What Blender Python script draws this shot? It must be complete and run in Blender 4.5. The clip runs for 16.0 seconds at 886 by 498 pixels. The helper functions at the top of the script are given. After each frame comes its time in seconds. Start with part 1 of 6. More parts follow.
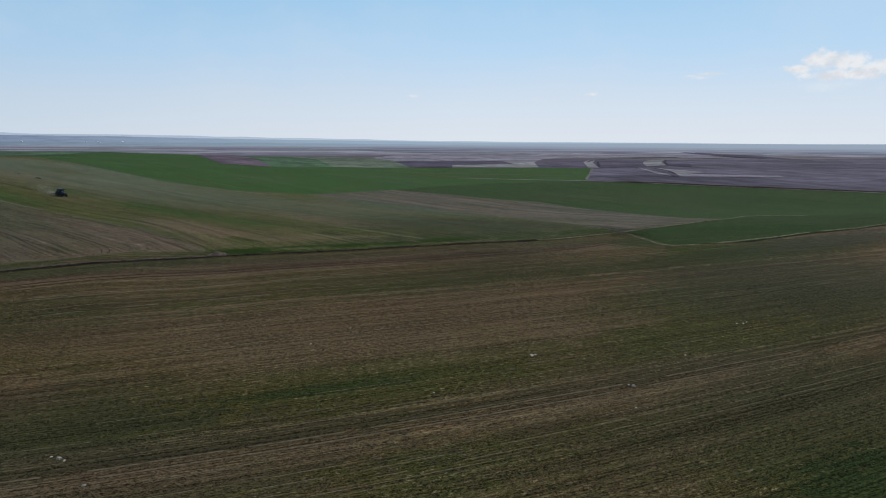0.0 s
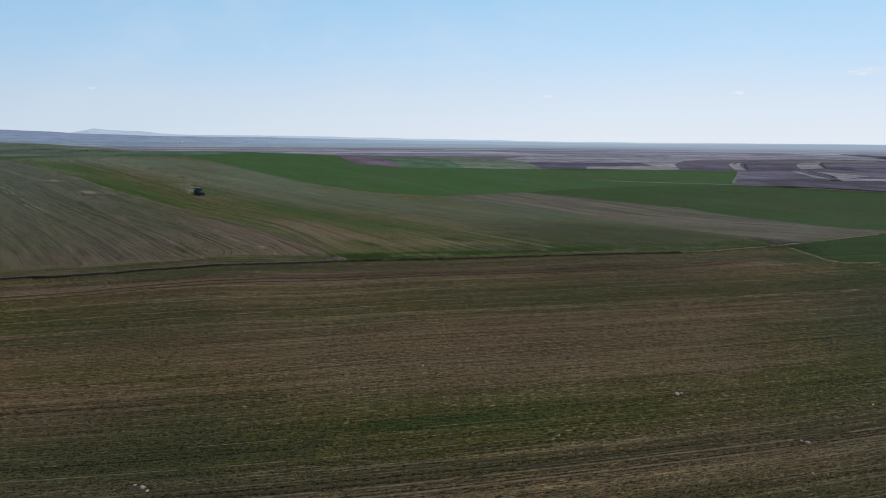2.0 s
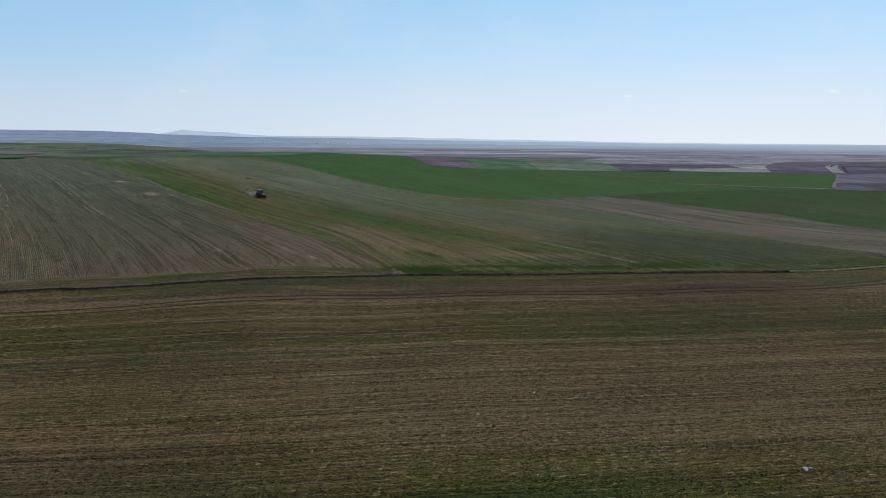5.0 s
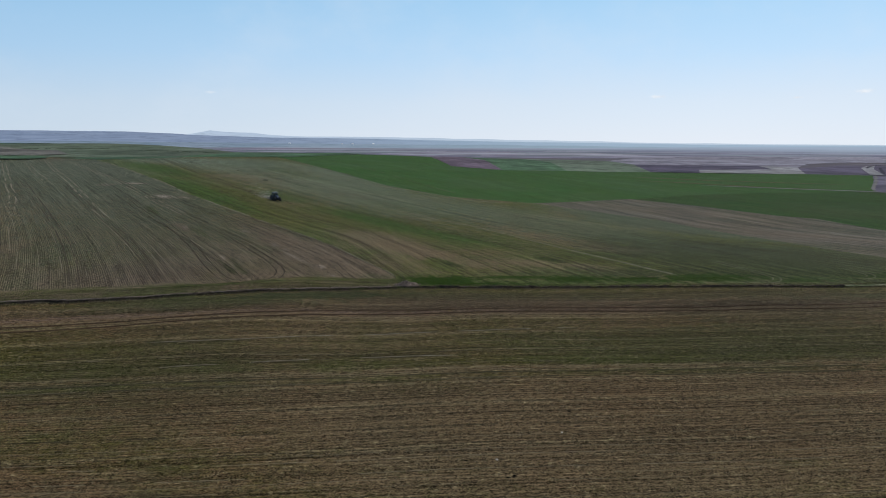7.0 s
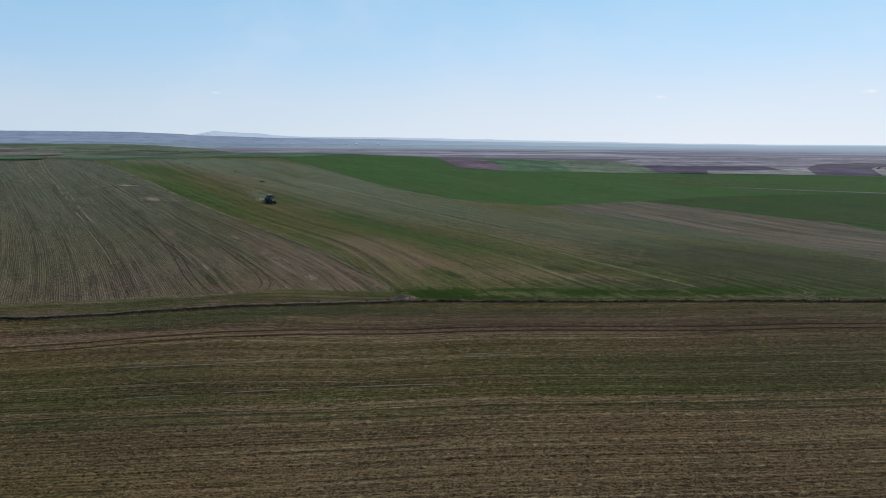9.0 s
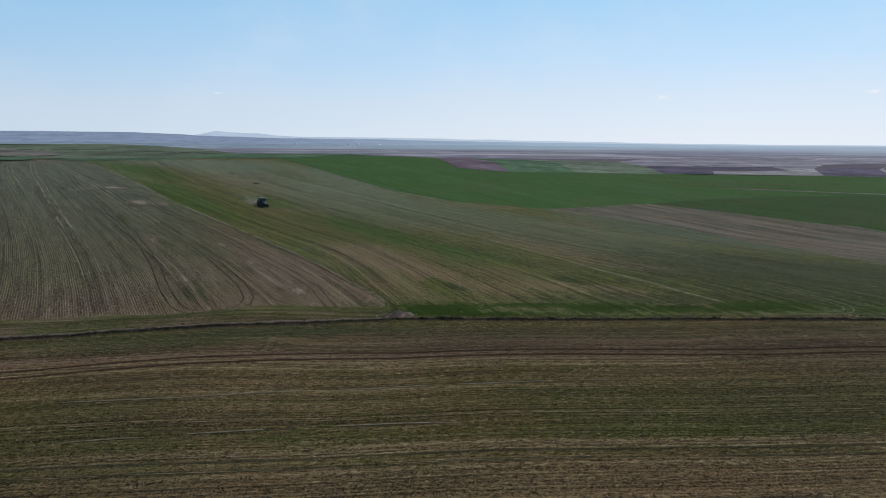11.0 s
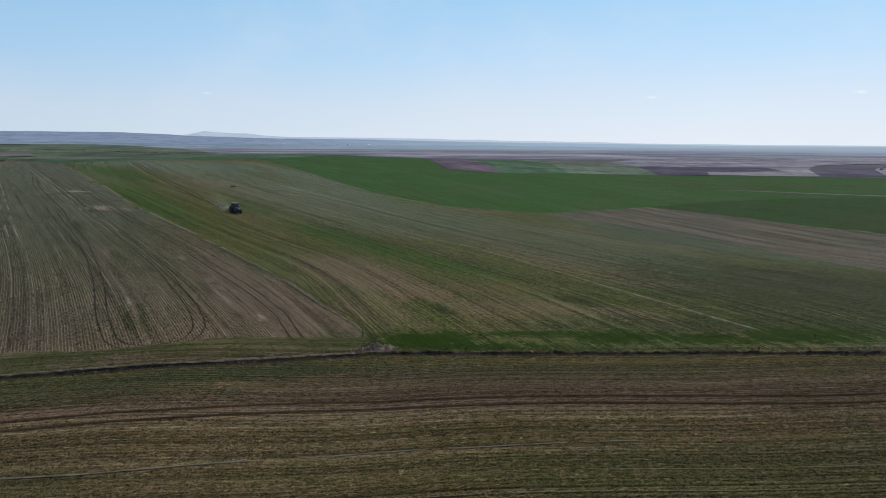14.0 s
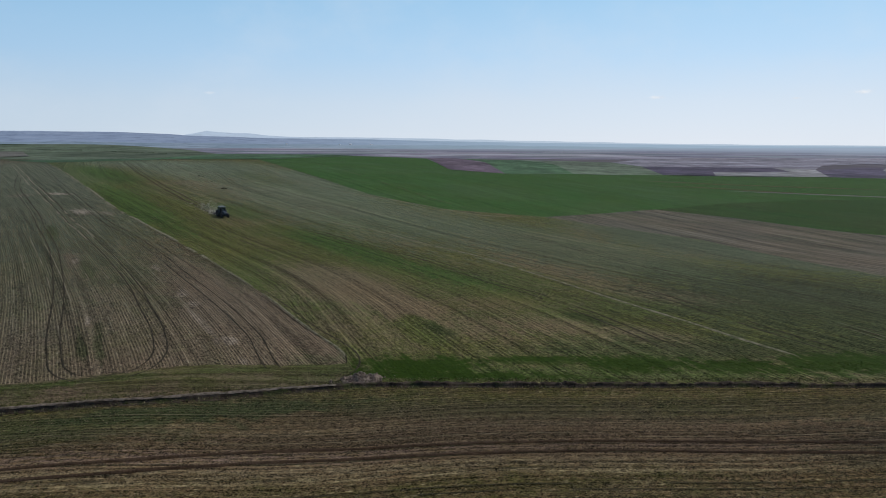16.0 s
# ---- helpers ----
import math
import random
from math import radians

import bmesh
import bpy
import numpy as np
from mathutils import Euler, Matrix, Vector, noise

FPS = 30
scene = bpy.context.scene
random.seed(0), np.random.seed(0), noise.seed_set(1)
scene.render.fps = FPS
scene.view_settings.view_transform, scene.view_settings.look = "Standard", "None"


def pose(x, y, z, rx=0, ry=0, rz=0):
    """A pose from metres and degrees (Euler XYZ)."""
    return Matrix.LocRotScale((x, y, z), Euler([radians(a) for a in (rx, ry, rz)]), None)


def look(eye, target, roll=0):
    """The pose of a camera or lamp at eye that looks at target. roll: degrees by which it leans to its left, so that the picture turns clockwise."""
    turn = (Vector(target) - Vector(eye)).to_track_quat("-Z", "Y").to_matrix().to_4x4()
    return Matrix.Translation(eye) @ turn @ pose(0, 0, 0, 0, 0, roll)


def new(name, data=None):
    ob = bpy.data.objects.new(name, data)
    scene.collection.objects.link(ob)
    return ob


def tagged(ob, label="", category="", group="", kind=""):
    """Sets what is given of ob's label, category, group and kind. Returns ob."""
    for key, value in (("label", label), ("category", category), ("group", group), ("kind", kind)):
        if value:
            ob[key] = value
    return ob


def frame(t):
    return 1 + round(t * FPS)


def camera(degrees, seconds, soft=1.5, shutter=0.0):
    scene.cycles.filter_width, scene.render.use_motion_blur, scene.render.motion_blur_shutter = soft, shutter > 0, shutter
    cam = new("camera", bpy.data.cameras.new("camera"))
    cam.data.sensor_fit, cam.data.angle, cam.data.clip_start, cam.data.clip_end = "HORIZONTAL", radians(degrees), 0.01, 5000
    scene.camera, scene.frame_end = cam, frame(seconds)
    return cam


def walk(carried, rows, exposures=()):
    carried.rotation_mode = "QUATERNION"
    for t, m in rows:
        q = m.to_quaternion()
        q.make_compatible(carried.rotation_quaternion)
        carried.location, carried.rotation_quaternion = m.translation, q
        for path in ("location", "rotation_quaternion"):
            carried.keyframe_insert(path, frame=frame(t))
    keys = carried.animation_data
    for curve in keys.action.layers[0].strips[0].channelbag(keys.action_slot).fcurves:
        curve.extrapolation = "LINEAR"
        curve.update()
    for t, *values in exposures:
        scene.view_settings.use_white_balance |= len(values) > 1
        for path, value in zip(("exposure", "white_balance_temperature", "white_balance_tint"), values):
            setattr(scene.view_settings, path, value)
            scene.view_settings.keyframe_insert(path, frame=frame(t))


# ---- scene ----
cam = camera(62.2, 16.0, soft=1.0)
PATH = [
    (0, pose(-2.85, -72.51, 20.70, 81.48, 0, -14.08)),
    (0.5, pose(-2.17, -70.02, 20.68, 81.50, 0, -12.21)),
    (1, pose(-1.53, -67.55, 20.67, 81.51, 0, -10.50)),
    (1.5, pose(-0.94, -65.10, 20.65, 81.53, 0, -7.66)),
    (1.7, pose(-0.72, -64.13, 20.65, 81.53, 0, -5.25)),
    (1.9, pose(-0.50, -63.15, 20.64, 81.54, 0, -3.90)),
    (2.3, pose(-0.10, -61.22, 20.63, 81.55, 0, -3.70)),
    (2.5, pose(0.09, -60.25, 20.62, 81.55, 0, -3.10)),
    (2.75, pose(0.31, -59.05, 20.62, 81.56, 0, -1.75)),
    (3, pose(0.52, -57.85, 20.61, 81.56, 0, -0.28)),
    (3.3, pose(0.76, -56.41, 20.60, 81.57, 0, 1.10)),
    (3.5, pose(0.90, -55.45, 20.60, 81.58, 0, 1.33)),
    (4.2, pose(1.36, -52.12, 20.58, 81.59, 0, 1.36)),
    (6.3, pose(2.15, -42.20, 20.55, 81.64, 0, 3.92)),
    (7, pose(2.24, -38.91, 20.54, 81.65, 0, 4.05)),
    (8, pose(2.24, -34.22, 20.53, 81.66, 0, 4.30)),
    (9.2, pose(2.09, -28.58, 20.52, 81.68, 0, 4.42)),
    (11.3, pose(1.55, -18.69, 20.52, 81.70, 0, 4.58)),
    (12.5, pose(1.21, -13.02, 20.53, 81.71, 0, 4.61)),
    (13, pose(1.09, -10.65, 20.53, 81.71, 0, 4.18)),
    (13.5, pose(0.99, -8.27, 20.53, 81.71, 0, 3.76)),
    (14.5, pose(0.88, -3.52, 20.55, 81.71, 0, 3.89)),
    (16, pose(1.05, 3.64, 20.57, 81.70, 0, 4.00)),
]
walk(cam, PATH, exposures=[(0.0, -0.14), (1.5, -0.08), (3.5, 0.0), (14.0, 0.0), (16.0, -0.07)])

# ---- sky and sun ----
SUN_TURN, SUN_HEIGHT = 48.0, 47.0   # degrees clockwise from +y, and above the horizon


def world_sky():
    w = bpy.data.worlds.new("sky")
    scene.world = w
    w.use_nodes = True
    nt = w.node_tree
    L = nt.links.new
    bg = nt.nodes["Background"]
    sky = nt.nodes.new("ShaderNodeTexSky")
    sky.sky_type, sky.sun_disc = "NISHITA", False
    sky.sun_elevation, sky.sun_rotation = radians(SUN_HEIGHT), radians(SUN_TURN)
    sky.altitude, sky.air_density, sky.dust_density, sky.ozone_density = 900, 1.0, 0.3, 2.5
    gain = nt.nodes.new("ShaderNodeVectorMath")
    gain.operation = "MULTIPLY"
    gain.inputs[1].default_value = (SKY_GAIN * 0.98, SKY_GAIN * 1.02, SKY_GAIN * 1.0)
    L(sky.outputs[0], gain.inputs[0])
    tc = nt.nodes.new("ShaderNodeTexCoord")
    sep = nt.nodes.new("ShaderNodeSeparateXYZ")
    L(tc.outputs["Generated"], sep.inputs[0])
    # pale spring haze: azure above, whitish at the horizon, brighter on the sun's side
    tone = nt.nodes.new("ShaderNodeValToRGB")
    te = tone.color_ramp.elements
    te[0].position, te[0].color = 0.0, (0.640, 0.715, 0.815, 1)
    te[1].position, te[1].color = 0.30, (0.27, 0.50, 0.76, 1)
    for p, c in ((0.05, (0.575, 0.685, 0.815, 1)), (0.11, (0.44, 0.635, 0.845, 1)), (0.18, (0.345, 0.58, 0.82, 1))):
        te.new(p).color = c
    L(sep.outputs[2], tone.inputs[0])
    facing = nt.nodes.new("ShaderNodeVectorMath")
    facing.operation = "DOT_PRODUCT"
    L(tc.outputs["Generated"], facing.inputs[0])
    facing.inputs[1].default_value = (math.sin(radians(SUN_TURN)), math.cos(radians(SUN_TURN)), 0)
    glow = nt.nodes.new("ShaderNodeMapRange")
    glow.inputs["From Min"].default_value, glow.inputs["From Max"].default_value = -0.15, 0.85
    L(facing.outputs["Value"], glow.inputs["Value"])
    warm = nt.nodes.new("ShaderNodeMix")
    warm.data_type = "RGBA"
    L(glow.outputs[0], warm.inputs[0])
    warm.inputs[6].default_value, warm.inputs[7].default_value = (0.82, 0.905, 0.955, 1), (1.22, 1.185, 1.165, 1)
    tinted = nt.nodes.new("ShaderNodeMix")
    tinted.data_type, tinted.blend_type = "RGBA", "MULTIPLY"
    tinted.inputs[0].default_value = 1.0
    L(tone.outputs[0], tinted.inputs[6])
    L(warm.outputs[2], tinted.inputs[7])
    ramp = nt.nodes.new("ShaderNodeMapRange")
    ramp.interpolation_type = "SMOOTHSTEP"
    for k, v in (("From Min", 0.12), ("From Max", 0.55), ("To Min", 0.95), ("To Max", 0.1)):
        ramp.inputs[k].default_value = v
    L(sep.outputs[2], ramp.inputs["Value"])
    haze = nt.nodes.new("ShaderNodeMix")
    haze.data_type = "RGBA"
    L(ramp.outputs[0], haze.inputs[0])
    L(gain.outputs[0], haze.inputs[6])
    L(tinted.outputs[2], haze.inputs[7])
    # fair-weather clouds: one heap over the plain and a few thin shreds; lobes are (turn, height, wide, tall) in degrees
    def vec(op, u, v):
        q = nt.nodes.new("ShaderNodeVectorMath")
        q.operation = op
        L(u, q.inputs[0])
        if v is not None:
            q.inputs[1].default_value = v
        return q.outputs["Value"] if op == "LENGTH" else q.outputs[0]

    def calc(op, u, v, w=0.0):
        q = nt.nodes.new("ShaderNodeMath")
        q.operation = op
        for s, e in zip(q.inputs, (u, v, w)):
            if isinstance(e, (int, float)):
                s.default_value = e
            else:
                L(e, s)
        return q.outputs[0]

    def ease(v, lo, hi, top=1.0):
        q = nt.nodes.new("ShaderNodeMapRange")
        q.interpolation_type = "SMOOTHSTEP"
        q.inputs["From Min"].default_value, q.inputs["From Max"].default_value, q.inputs["To Max"].default_value = lo, hi, top
        L(v, q.inputs["Value"])
        return q.outputs[0]

    def puffs(scale, detail):
        q = nt.nodes.new("ShaderNodeTexNoise")
        q.inputs["Scale"].default_value, q.inputs["Detail"].default_value, q.inputs["Roughness"].default_value = scale, detail, 0.6
        L(vec("MULTIPLY", tc.outputs["Generated"], (1, 1, 1.5)), q.inputs["Vector"])
        return q.outputs[0]

    # veils of very thin high cloud
    veil = nt.nodes.new("ShaderNodeMix")
    veil.data_type = "RGBA"
    L(ease(puffs(5.0, 6.0), 0.42, 0.72, 0.22), veil.inputs[0])
    L(haze.outputs[2], veil.inputs[6])
    veil.inputs[7].default_value = (0.72, 0.79, 0.88, 1)
    last = veil.outputs[2]
    clouds = (
        (((40.8, 5.3, 1.5, 0.85), (42.4, 5.1, 1.7, 0.70), (44.2, 4.75, 1.7, 0.5), (39.3, 4.75, 1.2, 0.36), (47.0, 5.0, 2.2, 0.8), (42.5, 4.3, 3.3, 0.5)), 75, 0.9, 0.6),
        (((41.5, 3.6, 4.0, 0.55), (46.0, 3.3, 4.0, 0.7)), 40, 0.30, 1.2),
        (((33.6, 4.62, 1.2, 0.18), (32.2, 4.5, 0.8, 0.12)), 90, 0.6, 1.0),
        (((11.9, 3.24, 0.85, 0.20), (25.3, 3.3, 0.9, 0.20), (21.3, 3.0, 0.5, 0.12), (32.9, 4.4, 1.3, 0.2)), 150, 0.75, 1.4),
        (((-21.3, 3.55, 0.6, 0.13),), 110, 0.3, 1.0),
    )
    for lobes, fine, amount, soft_edge in clouds:
        near_lobe = None
        for turn, height, wide, tall in lobes:
            p_, q_ = radians(turn), radians(height)
            mid_point = (math.sin(p_) * math.cos(q_), math.cos(p_) * math.cos(q_), math.sin(q_))
            off = vec("SUBTRACT", tc.outputs["Generated"], mid_point)
            far = vec("LENGTH", vec("MULTIPLY", off, (1 / radians(wide), 1 / radians(wide), 1 / radians(tall))), None)
            near_lobe = far if near_lobe is None else calc("MINIMUM", near_lobe, far)
        edge = calc("MULTIPLY_ADD", puffs(fine, 7.0), 1.5, calc("SUBTRACT", near_lobe, 0.75))
        body = ease(edge, 1.0, 1.0 - soft_edge, amount)
        white = nt.nodes.new("ShaderNodeMix")
        white.data_type = "RGBA"
        L(ease(puffs(fine * 0.6, 5.0), 0.35, 0.62), white.inputs[0])
        white.inputs[6].default_value, white.inputs[7].default_value = (0.76, 0.785, 0.84, 1), (0.93, 0.94, 0.96, 1)
        mix = nt.nodes.new("ShaderNodeMix")
        mix.data_type = "RGBA"
        L(body, mix.inputs[0])
        L(last, mix.inputs[6])
        L(white.outputs[2], mix.inputs[7])
        last = mix.outputs[2]
    L(last, bg.inputs[0])
    bg.inputs[1].default_value = 1.0


SKY_GAIN = 0.10
world_sky()
sun = new("sun", bpy.data.lights.new("sun", "SUN"))
sun.data.energy, sun.data.angle, sun.data.color = 3.3, radians(0.6), (1.0, 0.94, 0.85)
_a, _b = radians(SUN_TURN), radians(SUN_HEIGHT)
sun.matrix_world = look((0, 0, 60), (-60 * math.sin(_a) * math.cos(_b), -60 * math.cos(_a) * math.cos(_b), 60 - 60 * math.sin(_b)))


# ---- the lie of the land ----
def smooth(a):
    a = np.clip(a, 0, 1)
    return a * a * (3 - 2 * a)


def land(x, y):
    """Height of the ground: a slope up to the field bank, a hillside to the left, a shallow valley to the right, then the plain."""
    x, y = np.asarray(x, float), np.asarray(y, float)
    near = -0.083 * 8 * np.logaddexp(0, (62 - np.maximum(y, -40)) / 8)
    side = -9 * np.tanh(x / 115) * smooth((y - 58) / 140)
    rise = 0.010 * np.clip(y - 65, 0, 260)
    rise = rise + 1.4 * smooth((-x - 8) / 22) * smooth((y - 15) / 35) * (1 - smooth((y - 85) / 60))
    rise = rise + 0.5 * smooth((x - 10) / 30) * smooth((y - 40) / 20) * (1 - smooth((y - 80) / 40))
    d = np.hypot(x, y)
    w = smooth((d - 550) / 900)
    plain = -9 + 10 * smooth((-x - 200) / 2500) + 1.2 * np.sin(x / 310 + 1) * np.sin(y / 270)
    z = (near + side + rise) * (1 - w) + plain * w
    # a long back slope behind the hill's crest
    turn = np.degrees(np.arctan2(-x, np.maximum(y, 1.0)))
    back = np.interp(d, (400, 500, 600, 700, 800, 900, 1300), (11, 11.4, 13.1, 15.7, 17.8, 18.0, 4))
    k = smooth((turn - 15) / 15) * (1 - smooth((turn - 60) / 25)) * smooth((d - 380) / 130) * (1 - smooth((d - 1000) / 400))
    return z * (1 - k) + back * k


def rough(x, y, s, seed=0.0):
    return noise.noise(Vector((x * s + seed, y * s - seed, seed * 0.37)))


# rows of the drill: distance along and across them
ROW = Vector((-0.565, 0.825))


def drift(x, y):
    """How far the near field's rows have swung from straight at a place."""
    w = np.clip((y + 9) / 74, 0, 1)
    low = 0.13 * x + 0.0009 * x * x
    high = 0.15 * x - 0.13 * np.sqrt(x * x + 36) + 0.78 + 0.06 * np.maximum(0, x - 20)
    return low * (1 - w) + high * w


def rows_near(x, y):
    return x, float(y - drift(x, y))


HILL_Y = (20, 62, 75, 95, 120, 150, 200, 260, 320, 420)
HILL_X = (29, 3.5, -4.6, -18.2, -36.2, -59.2, -97.9, -143, -186.5, -259)


def hill_bend(y):
    """Sideways place of the hillside's drill rows, which all bend alike."""
    return float(np.interp(y, HILL_Y, HILL_X)) + 0.5 * float(np.interp(y + 8, HILL_Y, HILL_X) + np.interp(y - 8, HILL_Y, HILL_X) - 2 * np.interp(y, HILL_Y, HILL_X))


def rows_hill(x, y):
    return 1.22 * y, 0.82 * (x - hill_bend(y)) + 0.12 * math.sin(y / 23 + x / 60)


def rows_mid(x, y):
    bend = 2.0 * math.sin(y / 80 + 1)
    return -0.47 * x + 0.883 * y, 0.883 * x + 0.47 * y + bend


def valley_bend(y):
    """Sideways swing of the valley field's drill rows on their way uphill."""
    u = (np.clip(y, 92, 460) - 200) / 150
    return float(np.polyval((9.02, -28.99, 13.58, 30.78, -118.91, -64.63), u)) - 0.5 * min(0.0, y - 92)


def rows_valley(x, y):
    return 1.16 * y, 0.86 * (x - valley_bend(y))


def rows_flat(x, y):
    return x, y


# ---- materials ----
class Nodes:
    """A short hand for node trees."""

    def __init__(self, name):
        self.m = bpy.data.materials.new(name)
        self.m.use_nodes = True
        self.t = self.m.node_tree
        self.bsdf = self.t.nodes["Principled BSDF"]
        self.bsdf.inputs["Specular IOR Level"].default_value = 0.03
        self.bsdf.inputs["Roughness"].default_value = 0.95
        self.bsdf.inputs["Diffuse Roughness"].default_value = 0.1

    def put(self, socket, value):
        if isinstance(value, bpy.types.NodeSocket):
            self.t.links.new(value, socket)
        elif isinstance(value, tuple) and len(value) == 3 and socket.type == "RGBA":
            socket.default_value = (*value, 1)
        else:
            socket.default_value = value

    def math(self, op, a, b=0.0, c=0.0):
        n = self.t.nodes.new("ShaderNodeMath")
        n.operation = op
        for s, v in zip(n.inputs, (a, b, c)):
            self.put(s, v)
        return n.outputs[0]

    def mix(self, f, a, b, how="MIX"):
        n = self.t.nodes.new("ShaderNodeMix")
        n.data_type, n.blend_type = "RGBA", how
        for i, v in ((0, f), (6, a), (7, b)):
            self.put(n.inputs[i], v)
        return n.outputs[2]

    def noise(self, vec, scale, detail=3.0, rough_=0.55, warp=0.0):
        n = self.t.nodes.new("ShaderNodeTexNoise")
        self.put(n.inputs["Vector"], vec)
        n.inputs["Scale"].default_value, n.inputs["Detail"].default_value = scale, detail
        n.inputs["Roughness"].default_value, n.inputs["Distortion"].default_value = rough_, warp
        return n.outputs[0]

    def span(self, v, a, b, c=0.0, d=1.0):
        n = self.t.nodes.new("ShaderNodeMapRange")
        n.interpolation_type = "SMOOTHSTEP"
        for s, q in zip(n.inputs, (v, a, b, c, d)):
            self.put(s, q)
        return n.outputs[0]

    def stretch(self, vec, sx, sy, sz=1.0):
        n = self.t.nodes.new("ShaderNodeVectorMath")
        n.operation = "MULTIPLY"
        self.put(n.inputs[0], vec)
        n.inputs[1].default_value = (sx, sy, sz)
        return n.outputs[0]

    def place(self):
        return self.t.nodes.new("ShaderNodeNewGeometry").outputs["Position"]

    def island(self):
        return self.t.nodes.new("ShaderNodeNewGeometry").outputs["Random Per Island"]

    def uv(self):
        n = self.t.nodes.new("ShaderNodeUVMap")
        n.uv_map = "rows"
        return n.outputs[0]

    def ramp(self, v, stops):
        n = self.t.nodes.new("ShaderNodeValToRGB")
        e = n.color_ramp.elements
        while len(e) < len(stops):
            e.new(0.5)
        for s, (p, c) in zip(e, sorted(stops)):
            s.position, s.color = p, (c, c, c, 1) if not isinstance(c, tuple) else (*c, 1)
        self.put(n.inputs[0], v)
        return n.outputs[0]

    def bump(self, height, strength, distance):
        n = self.t.nodes.new("ShaderNodeBump")
        n.inputs["Strength"].default_value, n.inputs["Distance"].default_value = strength, distance
        self.put(n.inputs["Height"], height)
        self.t.links.new(n.outputs[0], self.bsdf.inputs["Normal"])

    def colour(self, c):
        self.put(self.bsdf.inputs["Base Color"], c)
        return self.m


def plain(name, col, roughness=0.6, metal=0.0, grime=0.3, scale=6.0):
    n = Nodes(name)
    p = n.place()
    dirt = n.span(n.noise(p, scale, 5), 0.35, 0.75)
    c = n.mix(n.math("MULTIPLY", dirt, grime), col, tuple(0.5 * q + 0.05 for q in col))
    n.bsdf.inputs["Roughness"].default_value, n.bsdf.inputs["Metallic"].default_value = roughness, metal
    n.bsdf.inputs["Specular IOR Level"].default_value = 0.5
    return n.colour(c)


def tilled(name, soil, crop, straw, cover=0.5, patch=0.025, rows=1.0, streak=0.5, bands=None, spots=(), grain=1.0, row_scale=1.0, period=0.32, ridge=0.22, litter=(), marks=(), lines=0.0, line_gap=2.8, swaths=0.0, fleck=0.0):
    """Drilled land: soil and young crop in rows, straw left in streaks, thin and thick patches.
    cover: how much is green; bands: (across, more or less crop) in metres across the rows; spots: (x, y, rx, ry, turn, change)."""
    n = Nodes(name)
    p, uv = n.place(), n.uv()
    along = n.stretch(uv, 0.045, 1.0)
    fine_rows = n.noise(n.stretch(uv, 0.10, 1.55 * row_scale), 1.0, 2.5, 0.75)
    wide_rows = n.noise(n.stretch(uv, 0.012, 0.22 * row_scale), 1.0, 2.0, 0.6)
    patches = n.noise(n.stretch(p, 1.0, 1.0), patch, 4.0, 0.55, 0.6)
    clumps = n.noise(p, 0.55, 4.0, 0.65)
    speck = n.noise(n.stretch(p, 1, 1), 5.0, 3.0, 0.8)
    f = n.math("MULTIPLY_ADD", patches, 1.5, cover - 0.5 - 0.75 + 0.5)
    f = n.math("ADD", f, n.math("MULTIPLY_ADD", wide_rows, 0.8 * rows, -0.4 * rows))
    f = n.math("ADD", f, n.math("MULTIPLY_ADD", fine_rows, 0.7 * rows, -0.35 * rows))
    f = n.math("ADD", f, n.math("MULTIPLY_ADD", clumps, 0.8, -0.4))
    f = n.math("ADD", f, n.math("MULTIPLY_ADD", speck, 0.9 * grain, -0.45 * grain))
    if bands:
        sep = n.t.nodes.new("ShaderNodeSeparateXYZ")
        n.put(sep.inputs[0], uv)
        lo, hi = bands[0][0], bands[-1][0]
        wob = n.math("MULTIPLY_ADD", n.noise(n.stretch(uv, 0.05, 0.15), 1.0, 3.0), 2.4, -1.2)
        t = n.math("DIVIDE", n.math("SUBTRACT", n.math("ADD", sep.outputs[1], wob), lo), hi - lo)
        r = n.ramp(t, [((v - lo) / (hi - lo), 0.5 + 0.5 * c) for v, c in bands])
        f = n.math("ADD", f, n.math("MULTIPLY_ADD", r, 0.9, -0.45))
    for x, y, rx, ry, turn, change in spots:
        m = n.t.nodes.new("ShaderNodeMapping")
        m.vector_type = "TEXTURE"
        m.inputs["Location"].default_value = (x, y, 0)
        m.inputs["Rotation"].default_value = (0, 0, radians(turn))
        m.inputs["Scale"].default_value = (rx, ry, 1000)
        n.put(m.inputs[0], p)
        ln = n.t.nodes.new("ShaderNodeVectorMath")
        ln.operation = "LENGTH"
        n.put(ln.inputs[0], m.outputs[0])
        edge = n.math("ADD", ln.outputs["Value"], n.math("MULTIPLY_ADD", n.noise(n.stretch(uv, 0.12, 0.7), 1.0, 4.0, 0.7), 1.4, -0.7))
        f = n.math("ADD", f, n.span(edge, 1.5, 0.25, 0.0, change))
    mask = n.span(f, 0.15, 0.85)
    tone = n.mix(n.span(n.noise(p, 0.02, 3.0), 0.3, 0.7), soil, tuple(q * k for q, k in zip(soil, (1.14, 0.98, 0.92))))
    green = n.mix(n.span(n.noise(p, 0.05, 3.0), 0.35, 0.65), crop, tuple(q * k for q, k in zip(crop, (1.14, 0.95, 0.9))))
    c = n.mix(mask, tone, green)
    s = n.math("MULTIPLY", n.span(n.noise(n.stretch(uv, 0.06, 0.9 * row_scale), 1.0, 4.0, 0.8), 0.53, 0.70),
               n.span(n.noise(p, 0.11, 4.0, 0.7), 0.40, 0.62))
    s = n.math("MULTIPLY", s, n.span(speck, 0.42, 0.6))
